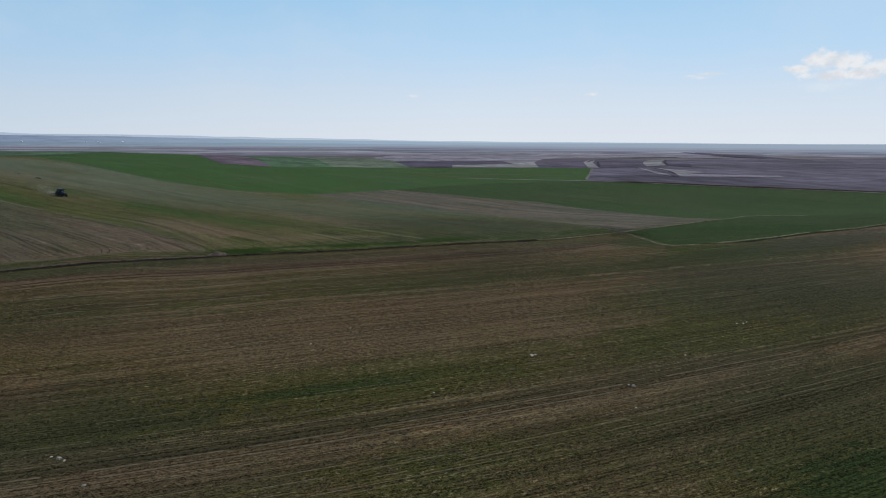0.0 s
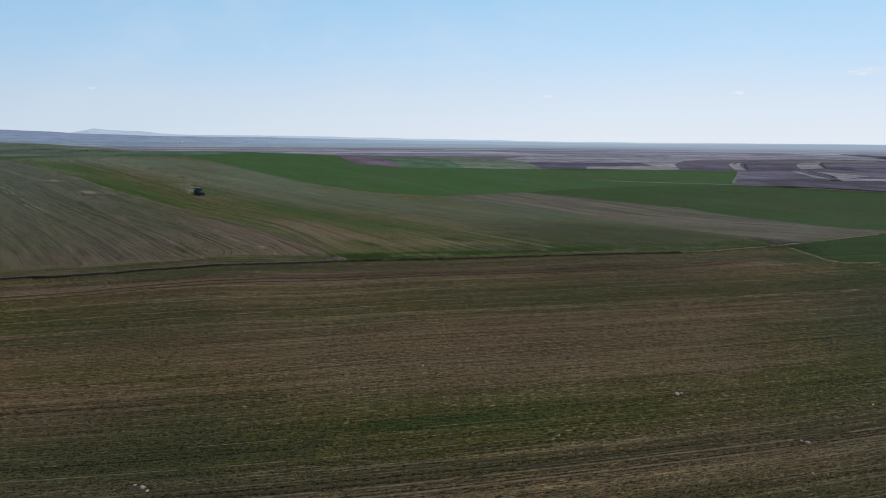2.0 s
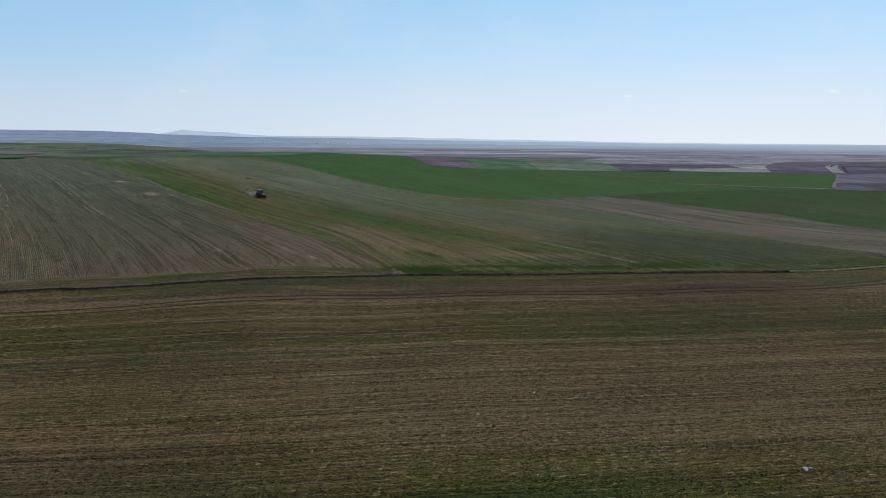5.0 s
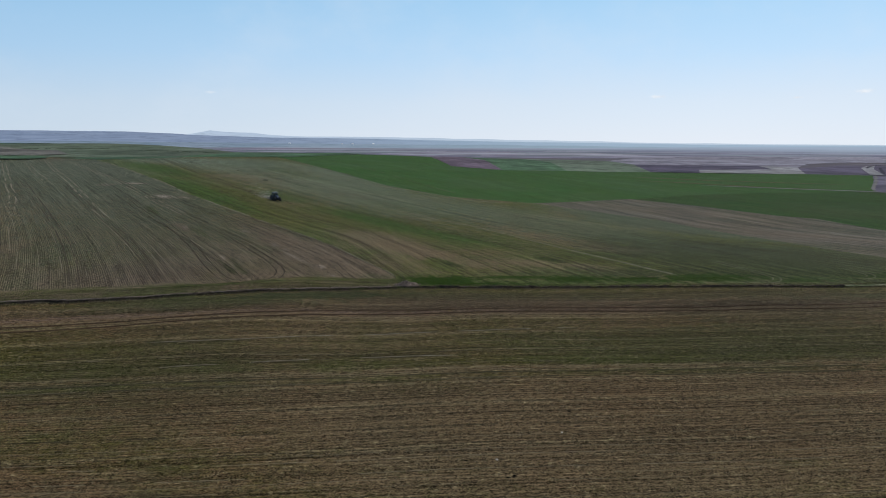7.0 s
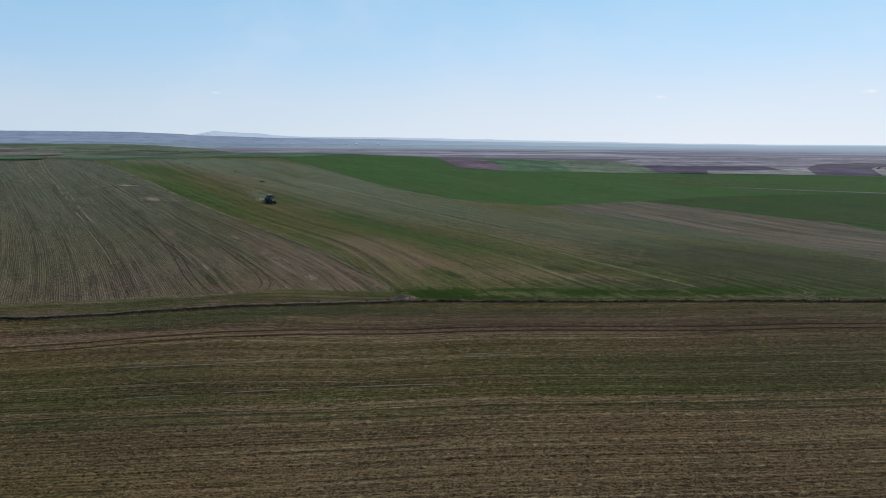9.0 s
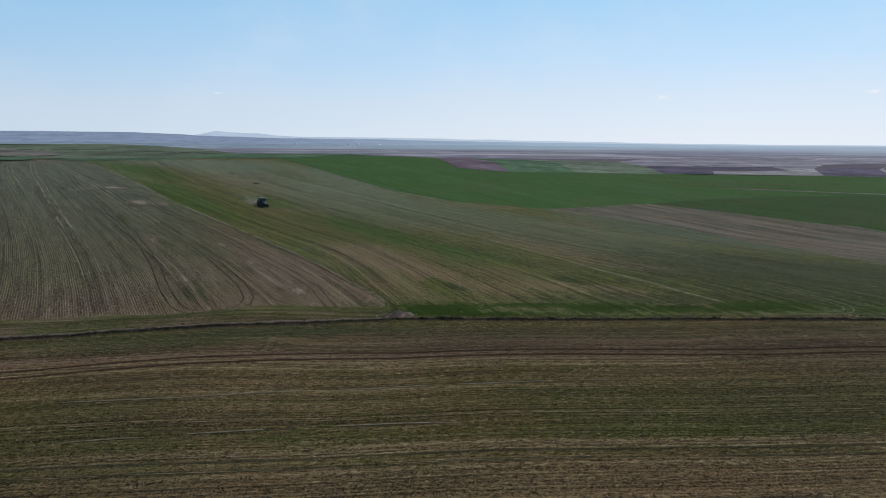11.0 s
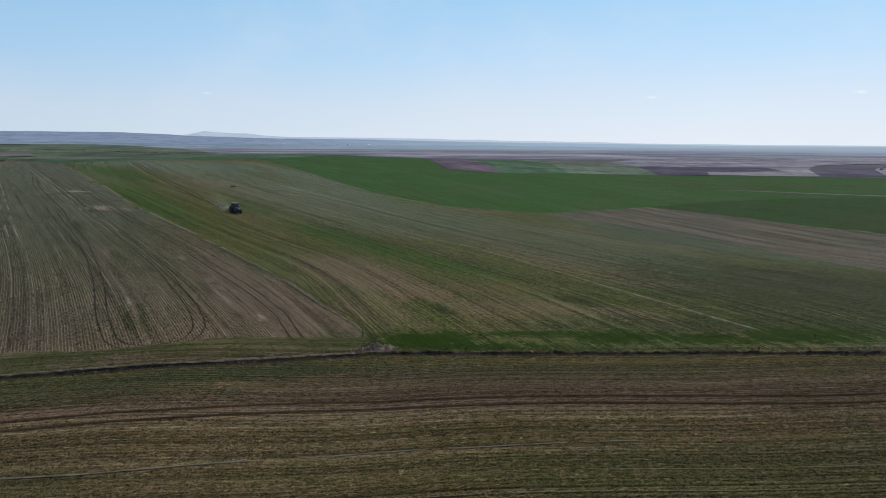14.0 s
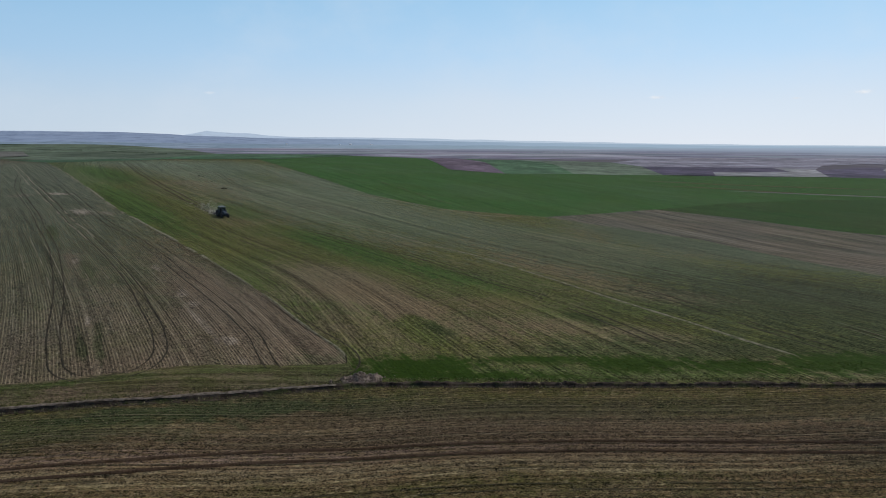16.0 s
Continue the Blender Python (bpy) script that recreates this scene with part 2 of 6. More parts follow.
    c = n.mix(n.math("MULTIPLY", s, streak), c, straw)
    if fleck:
        # single stalks and chaff that catch the light
        f1 = n.span(n.noise(n.stretch(uv, 1.3, 2.8), 1.0, 2.0, 0.7), 0.565, 0.66)
        f2 = n.span(n.noise(p, 0.35, 3.0, 0.6), 0.36, 0.58, 0.35, 1.0)
        c = n.mix(n.math("MULTIPLY", n.math("MULTIPLY", f1, f2), fleck), c, straw)
    if litter:
        sep3 = n.t.nodes.new("ShaderNodeSeparateXYZ")
        n.put(sep3.inputs[0], uv)
        sway = n.math("ADD", sep3.outputs[1], n.math("MULTIPLY_ADD", n.noise(n.stretch(uv, 0.05, 0.4), 1.0, 3.0, 0.6), 1.6, -0.8))
        torn = n.span(n.noise(n.stretch(uv, 0.5, 3.0), 1.0, 4.0, 0.8), 0.42, 0.60)
        for at, wide, col, much in litter:
            near_it = n.span(n.math("ABSOLUTE", n.math("SUBTRACT", sway, at)), wide, wide * 0.35, 0.0, much)
            c = n.mix(n.math("MULTIPLY", near_it, torn), c, col)
    thick = None
    for x, y, rx, ry, turn, col, much in marks:
        m = n.t.nodes.new("ShaderNodeMapping")
        m.vector_type = "TEXTURE"
        m.inputs["Location"].default_value = (x, y, 0)
        m.inputs["Rotation"].default_value = (0, 0, radians(turn))
        m.inputs["Scale"].default_value = (rx, ry, 1000)
        n.put(m.inputs[0], p)
        ln = n.t.nodes.new("ShaderNodeVectorMath")
        ln.operation = "LENGTH"
        n.put(ln.inputs[0], m.outputs[0])
        ragged = n.math("ADD", n.noise(n.stretch(uv, 0.2, 0.9), 1.0, 4.0, 0.7), n.noise(p, 0.8, 4.0, 0.75))
        edge = n.math("ADD", ln.outputs["Value"], n.math("MULTIPLY_ADD", ragged, 2.0, -2.0))
        here = n.span(edge, 1.2, 0.5, 0.0, much)
        c = n.mix(here, c, col)
        if col == LUSH:
            thick = n.math("MAXIMUM", thick, here) if thick else here
    # clods, leaves and the shade between them, all painted into the colour's brightness
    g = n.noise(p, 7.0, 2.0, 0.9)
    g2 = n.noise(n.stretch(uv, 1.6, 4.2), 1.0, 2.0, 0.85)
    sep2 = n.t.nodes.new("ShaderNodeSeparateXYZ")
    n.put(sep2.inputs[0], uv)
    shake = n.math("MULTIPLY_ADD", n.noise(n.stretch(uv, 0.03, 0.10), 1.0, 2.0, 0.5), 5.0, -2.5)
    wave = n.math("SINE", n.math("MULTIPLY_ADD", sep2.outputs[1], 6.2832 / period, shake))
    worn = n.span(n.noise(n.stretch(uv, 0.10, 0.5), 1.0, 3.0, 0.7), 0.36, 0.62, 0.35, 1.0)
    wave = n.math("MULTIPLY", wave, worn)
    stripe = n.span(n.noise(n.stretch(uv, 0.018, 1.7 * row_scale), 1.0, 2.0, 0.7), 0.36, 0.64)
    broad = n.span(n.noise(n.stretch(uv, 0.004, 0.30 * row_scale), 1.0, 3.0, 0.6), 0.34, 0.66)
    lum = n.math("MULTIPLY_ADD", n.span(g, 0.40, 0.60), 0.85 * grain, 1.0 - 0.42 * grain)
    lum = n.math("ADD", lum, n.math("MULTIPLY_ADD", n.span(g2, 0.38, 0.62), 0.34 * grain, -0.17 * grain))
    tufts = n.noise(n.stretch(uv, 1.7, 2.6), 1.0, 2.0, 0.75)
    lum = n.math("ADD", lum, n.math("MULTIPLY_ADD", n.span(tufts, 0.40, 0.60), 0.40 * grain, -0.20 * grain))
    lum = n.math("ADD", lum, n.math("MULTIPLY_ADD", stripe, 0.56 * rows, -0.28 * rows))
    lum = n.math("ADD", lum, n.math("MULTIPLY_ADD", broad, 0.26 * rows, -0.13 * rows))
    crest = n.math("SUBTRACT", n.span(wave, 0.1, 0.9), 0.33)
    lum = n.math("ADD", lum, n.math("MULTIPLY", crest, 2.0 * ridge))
    if swaths:
        # wider streaks between one pass of the drill and the next
        passes = n.noise(n.stretch(uv, 0.0005, 0.16), 1.0, 1.0, 0.5)
        faded = n.span(n.noise(n.stretch(uv, 0.006, 0.2), 1.0, 3.0, 0.6), 0.38, 0.56)
        for at, much in ((0.50, -0.45), (0.44, 0.32), (0.57, -0.32), (0.38, -0.36), (0.63, 0.30), (0.53, 0.26)):
            thin = n.span(n.math("ABSOLUTE", n.math("SUBTRACT", passes, at)), 0.022, 0.008, 0.0, much * swaths)
            lum = n.math("ADD", lum, n.math("MULTIPLY", thin, faded))
    if lines:
        # wheel lines and drill overlaps that run on and on along the rows
        far_rows = n.noise(n.stretch(uv, 0.0004, 1.0 / line_gap), 1.0, 1.0, 0.5)
        broken = n.span(n.noise(n.stretch(uv, 0.015, 0.4), 1.0, 3.0, 0.6), 0.40, 0.58)
        for at, much in ((0.50, -0.42), (0.42, -0.30), (0.57, 0.40), (0.36, 0.30), (0.64, -0.25)):
            thin = n.span(n.math("ABSOLUTE", n.math("SUBTRACT", far_rows, at)), 0.020, 0.006, 0.0, much * lines)
            lum = n.math("ADD", lum, n.math("MULTIPLY", thin, broken))
    if thick:
        lum = n.math("MULTIPLY_ADD", n.math("SUBTRACT", 1.06, lum), n.math("MULTIPLY", thick, 0.6), lum)
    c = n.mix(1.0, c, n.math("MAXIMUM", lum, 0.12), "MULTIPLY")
    hgt = n.math("ADD", n.math("MULTIPLY", fine_rows, 0.8), n.math("ADD", n.math("MULTIPLY", g, 0.7), n.math("MULTIPLY", speck, 0.7)))
    n.bump(hgt, 0.32, 0.08)
    return n.colour(c)


def far_land(name, col, other, scale=0.02, streak=0.35):
    """Fields seen from a long way off: a broad tone with drill streaks; the given colours hold some haze."""
    n = Nodes(name)
    p, uv = n.place(), n.uv()
    a = n.span(n.noise(p, scale, 5.0, 0.65), 0.3, 0.7)
    b = n.span(n.noise(n.stretch(uv, 0.006, 0.11), 1.0, 4.0, 0.7), 0.35, 0.65)
    c = n.mix(n.math("ADD", n.math("MULTIPLY", a, 1 - streak), n.math("MULTIPLY", b, streak)), col, other)
    g = n.noise(n.stretch(uv, 0.05, 0.35), 1.0, 4.0, 0.8)
    c = n.mix(n.span(g, 0.52, 0.34, 0.0, 0.6), c, tuple(0.5 * q for q in col))
    v = n.t.nodes.new("ShaderNodeTexVoronoi")
    n.put(v.inputs["Vector"], n.stretch(p, 0.006, 0.011, 0.0))
    v.inputs["Scale"].default_value = 1.0
    s2 = n.t.nodes.new("ShaderNodeSeparateColor")
    n.put(s2.inputs[0], v.outputs["Color"])
    c = n.mix(1.0, c, n.math("MULTIPLY_ADD", s2.outputs[1], 0.5, 0.75), "MULTIPLY")
    c = n.mix(1.0, c, n.span(n.noise(n.stretch(p, 0.045, 0.014, 0.0), 1.0, 5.0, 0.75), 0.32, 0.68, 0.62, 1.36), "MULTIPLY")
    return n.colour(c)


LUSH = (0.020, 0.038, 0.005)
SOIL, STRAW = (0.088, 0.064, 0.034), (0.190, 0.153, 0.084)
CROP = (0.043, 0.046, 0.013)
DARKROW = (0.026, 0.027, 0.011)
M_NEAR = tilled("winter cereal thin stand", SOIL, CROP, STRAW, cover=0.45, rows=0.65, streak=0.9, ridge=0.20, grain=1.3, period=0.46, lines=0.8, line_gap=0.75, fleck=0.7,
                litter=((33.9, 0.45, STRAW, 0.9), (32.9, 0.35, STRAW, 0.6), (30.2, 0.3, STRAW, 0.7), (51.2, 0.8, STRAW, 0.7), (57.2, 0.6, STRAW, 0.5), (49.9, 0.7, STRAW, 0.7), (-11.6, 0.8, STRAW, 0.5), (-5.5, 0.5, STRAW, 0.6), (25.5, 0.5, STRAW, 0.5),
                        (17.5, 0.4, STRAW, 0.5), (32.4, 0.35, DARKROW, 0.9), (31.1, 0.5, DARKROW, 0.9), (-8.0, 1.4, DARKROW, 0.85), (54.5, 5.0, (0.098, 0.068, 0.050), 0.5), (53.4, 1.3, (0.125, 0.086, 0.066), 0.75), (44.5, 0.5, STRAW, 0.5), (39.2, 0.3, STRAW, 0.5)),
                bands=((-30, 0.1), (-16, 0.3), (-10.5, -0.6), (-8, -0.1), (-4, 0.4), (2, 0.75), (6, 0.5), (9, 0.0), (12, -0.25), (18, -0.1), (22, -0.3), (30.5, -0.5), (32, 0.3),
                       (33.6, -0.7), (34.6, 0.55), (38, 0.55), (42, 0.25), (45, 0.0), (48.5, -0.15), (50.5, -0.4), (52, -0.7), (54, -0.55), (57, -0.6), (60, -0.45), (63, 0.1), (66, 0.3)),
                spots=((10, 1, 16, 3, 8, 0.45), (-32, 4, 9, 8, 0, -0.5), (70, 25, 30, 14, 10, 0.4), (12, 22, 22, 7, 6, -0.35), (42, 14, 10, 6, 0, -0.2),
                       (-20, -4, 16, 6, 5, 0.3), (48, -24, 16, 9, 10, 0.7), (85, 47, 22, 5, 10, 0.6), (33, 28, 18, 5, 6, -0.45), (60, 8, 16, 5, 8, 0.4), (-38, 50, 16, 4, 15, 0.5), (30, 62, 40, 3, 4, 0.3)),
                # some wide dark marks, as at (-27, 0) and (-16, -12), also paint dimmer light
                marks=((-6, 58.3, 30, 3.2, 3, (0.050, 0.037, 0.024), 0.5), (14, 56, 34, 4, 3, (0.066, 0.046, 0.028), 0.55), (-21, 56.2, 13, 1.9, 22, (0.026, 0.036, 0.014), 0.8), (42, 44, 38, 7, 4, (0.050, 0.050, 0.021), 0.6), (44, -10, 34, 16, 8, (0.040, 0.036, 0.021), 0.4), (-27, 0, 20, 11, 5, (0.040, 0.037, 0.020), 0.55), (-16, -12, 28, 11, 6, (0.046, 0.039, 0.025), 0.5), (84, 30, 36, 21, 8, (0.036, 0.038, 0.022), 0.65), (96, 52, 32, 6, 12, (0.030, 0.042, 0.016), 0.75), (73, 61, 9, 6, 15, (0.028, 0.044, 0.012), 0.85), (118, 57, 30, 7, 15, (0.043, 0.044, 0.027), 0.8), (60, 62.5, 16, 2.2, 8, (0.046, 0.050, 0.024), 0.6), (40, 55, 20, 7, 4, (0.052, 0.046, 0.025), 0.4), (58, -8, 20, 10, 8, (0.042, 0.040, 0.020), 0.4), (-32, 28, 17, 13, 5, (0.044, 0.041, 0.020), 0.4), (4, 1.6, 12, 1.8, 6, (0.023, 0.036, 0.011), 0.75), (-17, -3.5, 12, 3.0, 6, (0.024, 0.030, 0.010), 0.5), (48, -26, 15, 6, 14, (0.018, 0.031, 0.009), 0.85),
                       (80, 54, 10, 2.0, 10, (0.030, 0.050, 0.010), 0.6), (-34, 51, 18, 3.5, 14, (0.036, 0.042, 0.018), 0.6), (20, 61, 60, 2.5, 2, (0.042, 0.044, 0.020), 0.4)))
BARE = (0.185, 0.150, 0.115)
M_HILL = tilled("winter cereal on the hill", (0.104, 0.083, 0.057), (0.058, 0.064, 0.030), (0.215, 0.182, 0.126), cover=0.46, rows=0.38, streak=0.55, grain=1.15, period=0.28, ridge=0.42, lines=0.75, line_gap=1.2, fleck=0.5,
                spots=((-160, 240, 110, 60, -58, 0.30), (-80, 110, 40, 30, -57, 0.2), (-22, 82, 14, 4, -57, -0.5), (-63, 110, 6, 1.2, -57, -0.7), (-36, 94, 26, 4, -57, -0.45)),
                # the first three wide marks: thin crop plus distance haze in their colour
                marks=((-165, 250, 120, 75, -56, (0.090, 0.103, 0.074), 0.65), (-105, 160, 62, 36, -57, (0.080, 0.088, 0.060), 0.6), (-70, 105, 40, 26, -57, (0.076, 0.078, 0.053), 0.35), (-24.9, 72.4, 1.6, 0.8, -57, BARE, 0.75), (-21.7, 67.3, 1.4, 0.5, -62, BARE, 0.5), (-33.9, 85.5, 1.6, 0.7, -57, BARE, 0.65), (-37.6, 90.8, 2.4, 0.8, -57, BARE, 0.65), (-48, 105.8, 2.4, 0.8, -57, BARE, 0.6), (-109.3, 182, 4.2, 2.0, 0, (0.23, 0.19, 0.15), 0.8),
                       (-88.5, 157, 4.5, 1.8, -45, (0.23, 0.19, 0.15), 0.75), (-82.4, 156.4, 3.0, 1.5, -30, BARE, 0.45), (-115, 176, 3.0, 3.0, 0, BARE, 0.4), (-42.1, 77.2, 2.5, 0.4, -58, BARE, 0.6), (-62.4, 109.5, 2.0, 0.6, -57, BARE, 0.6), (-30, 78, 9, 0.5, -56, BARE, 0.45),
                       (-38.2, 69.2, 6.5, 0.5, -58, (0.034, 0.038, 0.016), 0.8), (-39.8, 75.2, 3.0, 0.75, -58, (0.034, 0.036, 0.016), 0.7), (-36.0, 68.4, 5.5, 0.5, -59, (0.034, 0.038, 0.016), 0.75), (-80.9, 133.7, 9.0, 1.2, -56, (0.042, 0.050, 0.020), 0.7), (-56.3, 102.4, 9.0, 1.0, -57, (0.042, 0.048, 0.020), 0.65), (-52, 64, 12, 9, 0, (0.070, 0.052, 0.038), 0.35)))
SWARD = (0.038, 0.068, 0.016)
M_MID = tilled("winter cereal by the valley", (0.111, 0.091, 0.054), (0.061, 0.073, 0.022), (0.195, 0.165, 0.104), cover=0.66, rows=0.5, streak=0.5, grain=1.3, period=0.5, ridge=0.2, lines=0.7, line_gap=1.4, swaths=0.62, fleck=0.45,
               spots=((-21, 102, 17, 7, -50, -0.5), (-14, 81, 10, 6, -50, -0.3), (-6, 88, 15, 4.5, -42, -0.35), (10, 84, 11, 3.5, -25, -0.25), (-7, 84, 4.2, 1.6, -62, 0.9), (-6, 79, 5, 1.4, -60, 0.6),
                      (-80, 165, 62, 9, -52, 0.65), (-22, 128, 30, 6.5, -48, 0.75), (26, 82, 14, 3, -40, 0.5), (0, 140, 40, 5, -60, -0.15), (-100, 252, 62, 14, -59, -0.25),
                      (20, 110, 26, 6, -52, -0.3), (48, 105, 34, 12, -52, 0.5), (40, 85, 30, 8, -20, 0.35), (-60, 215, 50, 7, -58, -0.25), (-150, 330, 40, 12, -58, -0.2)),
               litter=((18, 0.3, (0.22, 0.185, 0.115), 0.45), (34, 0.3, (0.2, 0.165, 0.1), 0.4), (9, 0.5, DARKROW, 0.5), (26, 0.5, DARKROW, 0.5), (45, 0.4, DARKROW, 0.5), (-12, 0.4, DARKROW, 0.4), (-31, 0.4, DARKROW, 0.4), (52, 0.3, (0.2, 0.165, 0.1), 0.4)),
               # the wide pale grey-green marks carry some distance haze in their colour
               marks=((-120, 338, 75, 24, -56, (0.090, 0.108, 0.068), 0.75), (-72, 290, 50, 14, -58, (0.088, 0.106, 0.066), 0.7), (46, 165, 50, 18, -58, (0.070, 0.084, 0.054), 0.8), (-150, 258, 84, 11, -54.4, (0.058, 0.078, 0.032), 0.75), (-45, 200, 78, 28, -56, (0.093, 0.112, 0.072), 0.7), (-125, 300, 80, 26, -58, (0.093, 0.112, 0.076), 0.7), (14, 150, 64, 20, -55, (0.080, 0.093, 0.059), 0.6), (-143, 266, 75, 8, -54.5, SWARD, 0.8), (52, 98, 38, 30, -40, (0.038, 0.044, 0.023), 0.8), (36, 76, 34, 5, 0, (0.034, 0.041, 0.016), 0.7), (-170, 345, 60, 30, -58, (0.093, 0.112, 0.076), 0.7), (-62, 258, 66, 13, -60, (0.094, 0.108, 0.072), 0.65), (12, 88.4, 5.5, 1.6, -54, (0.028, 0.040, 0.012), 0.7), (-85, 172, 52, 6.0, -52, SWARD, 0.75), (-24, 130, 26, 5.0, -48, SWARD, 0.85), (-5, 112, 12, 3.0, -50, SWARD, 0.6), (-58, 168, 14, 6.0, -50, SWARD, 0.6),
                      (12, 68.5, 30, 2.0, 2, SWARD, 0.4), (42, 71, 16, 3.0, 8, SWARD, 0.4), (38, 88, 22, 12, -30, (0.045, 0.053, 0.020), 0.45), (-5.6, 69.6, 6.6, 3.6, 3, LUSH, 1.0), (-2, 67.3, 12, 1.5, 2, LUSH, 0.95), (14.3, 71.6, 5.8, 3.2, 3, LUSH, 0.95), (5.0, 72.6, 6.0, 1.0, 3, LUSH, 0.9), (23.5, 71.0, 5.5, 2.2, -8, LUSH, 0.9), (-4.8, 82.0, 3.6, 1.3, -58, (0.030, 0.037, 0.013), 0.75),
                      (34, 72, 9.5, 3.4, 4, LUSH, 0.9), (5.5, 71.8, 7, 1.4, 6, LUSH, 0.7), (47, 70.5, 5, 1.6, 10, LUSH, 0.6), (68, 78, 7, 3.5, 20, LUSH, 0.7), (60, 75, 6, 1.6, 25, LUSH, 0.5), (72, 76, 5, 1.4, 10, LUSH, 0.6)))
M_GREY = tilled("grey stubble", (0.094, 0.087, 0.067), (0.058, 0.064, 0.040), (0.161, 0.153, 0.122), cover=0.36, rows=1.3, streak=0.6, row_scale=0.5, grain=0.9, period=1.1, lines=0.7, line_gap=3.0)
M_GREEN = tilled("dense green cereal", (0.046, 0.084, 0.030), (0.033, 0.080, 0.019), (0.075, 0.103, 0.046), cover=0.60, rows=0.35, streak=0.25, grain=0.7, row_scale=0.3, patch=0.02, lines=0.35, line_gap=7.0)
M_DEEP = tilled("deep green cereal", (0.036, 0.058, 0.021), (0.025, 0.058, 0.014), (0.066, 0.080, 0.042), cover=0.52, rows=0.4, streak=0.3, grain=0.8, row_scale=0.35, patch=0.015, lines=0.4, line_gap=4.0)
M_FORK = tilled("dark green cereal", (0.030, 0.047, 0.015), (0.020, 0.045, 0.010), (0.060, 0.072, 0.034), cover=0.6, rows=0.4, streak=0.25, grain=0.9, patch=0.03, lines=0.4, line_gap=3.0)
M_HEAD = tilled("headland sward", (0.100, 0.081, 0.052), (0.052, 0.058, 0.021), (0.205, 0.172, 0.11), cover=0.52, patch=0.12, grain=0.8, rows=1.0, streak=1.0,
                marks=((-31, 61, 5, 0.9, 22, (0.030, 0.046, 0.010), 0.6), (-38, 58.5, 6, 1.0, 16, (0.030, 0.046, 0.010), 0.6), (-22, 64.6, 5, 0.7, 22, (0.034, 0.048, 0.012), 0.5)))
# far fields: blue-grey haze of distance mixed into the soil and crop colours
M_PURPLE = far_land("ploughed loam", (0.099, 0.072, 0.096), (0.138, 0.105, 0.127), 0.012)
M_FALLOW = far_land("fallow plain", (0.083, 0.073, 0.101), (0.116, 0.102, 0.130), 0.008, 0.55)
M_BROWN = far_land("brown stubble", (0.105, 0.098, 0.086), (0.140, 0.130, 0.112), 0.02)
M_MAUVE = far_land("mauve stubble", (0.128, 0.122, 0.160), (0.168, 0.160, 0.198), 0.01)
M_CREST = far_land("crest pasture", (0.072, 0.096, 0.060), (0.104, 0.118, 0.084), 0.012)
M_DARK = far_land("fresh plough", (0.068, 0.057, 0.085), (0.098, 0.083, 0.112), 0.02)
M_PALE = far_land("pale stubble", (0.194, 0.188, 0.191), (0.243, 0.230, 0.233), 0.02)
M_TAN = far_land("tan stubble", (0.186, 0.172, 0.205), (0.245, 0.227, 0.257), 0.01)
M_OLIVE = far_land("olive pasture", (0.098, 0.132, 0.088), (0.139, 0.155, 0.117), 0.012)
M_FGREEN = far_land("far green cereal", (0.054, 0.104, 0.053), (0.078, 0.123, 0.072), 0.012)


def earth_material():
    n = Nodes("dry crumbled earth")
    p = n.place()
    a = n.noise(p, 1.1, 6.0, 0.7)
    b = n.noise(p, 6.0, 4.0, 0.8)
    c = n.mix(n.span(a, 0.35, 0.7), (0.024, 0.018, 0.014), (0.085, 0.064, 0.048))
    c = n.mix(n.span(n.noise(p, 0.45, 5.0, 0.7), 0.52, 0.66, 0.0, 0.8), c, (0.042, 0.050, 0.018))
    c = n.mix(n.span(b, 0.5, 0.35, 0.0, 0.7), c, (0.035, 0.027, 0.022))
    n.bump(n.math("ADD", a, b), 0.8, 0.15)
    return n.colour(c)


def track_material(name, col, other, scale=0.7):
    n = Nodes(name)
    p = n.place()
    a = n.span(n.noise(p, scale, 5.0, 0.75), 0.35, 0.65)
    c = n.mix(a, col, other)
    n.bump(n.noise(p, 7.0, 4.0, 0.8), 0.7, 0.1)
    return n.colour(c)


def blades_material(name, a, b, c_):
    n = Nodes(name)
    r = n.island()
    c = n.ramp(r, [(0.0, a), (0.45, b), (0.8, b), (1.0, c_)])
    n.bsdf.inputs["Roughness"].default_value = 0.8
    return n.colour(c)


M_EARTH = earth_material()
M_RUT = track_material("damp rut", (0.022, 0.016, 0.010), (0.061, 0.047, 0.029))
M_HILLRUT = track_material("dark pressed soil", (0.018, 0.015, 0.010), (0.046, 0.038, 0.026))
M_HILLSTRAW = track_material("bleached straw line", (0.205, 0.178, 0.128), (0.115, 0.100, 0.068))
M_SOFTRUT = track_material("pressed brown soil", (0.030, 0.024, 0.016), (0.074, 0.060, 0.041))
M_GREENLINE = track_material("dark furrow line", (0.028, 0.025, 0.013), (0.066, 0.056, 0.031), 2.2)
M_RED = track_material("reddish rut", (0.028, 0.017, 0.009), (0.066, 0.043, 0.027), 2.0)
M_STRAWLINE = track_material("straw line", (0.215, 0.175, 0.110), (0.088, 0.073, 0.041), 1.4)
M_SOFTSTRAW = track_material("trampled straw line", (0.165, 0.133, 0.086), (0.075, 0.061, 0.037), 1.6)
M_LIP = track_material("crumbled pale earth", (0.165, 0.135, 0.110), (0.060, 0.048, 0.036), 2.2)
M_DITCH = track_material("dry ditch grass", (0.205, 0.190, 0.130), (0.045, 0.062, 0.022), 1.0)
M_EDGE = track_material("pale weeds and soil", (0.205, 0.180, 0.130), (0.060, 0.060, 0.032), 1.8)
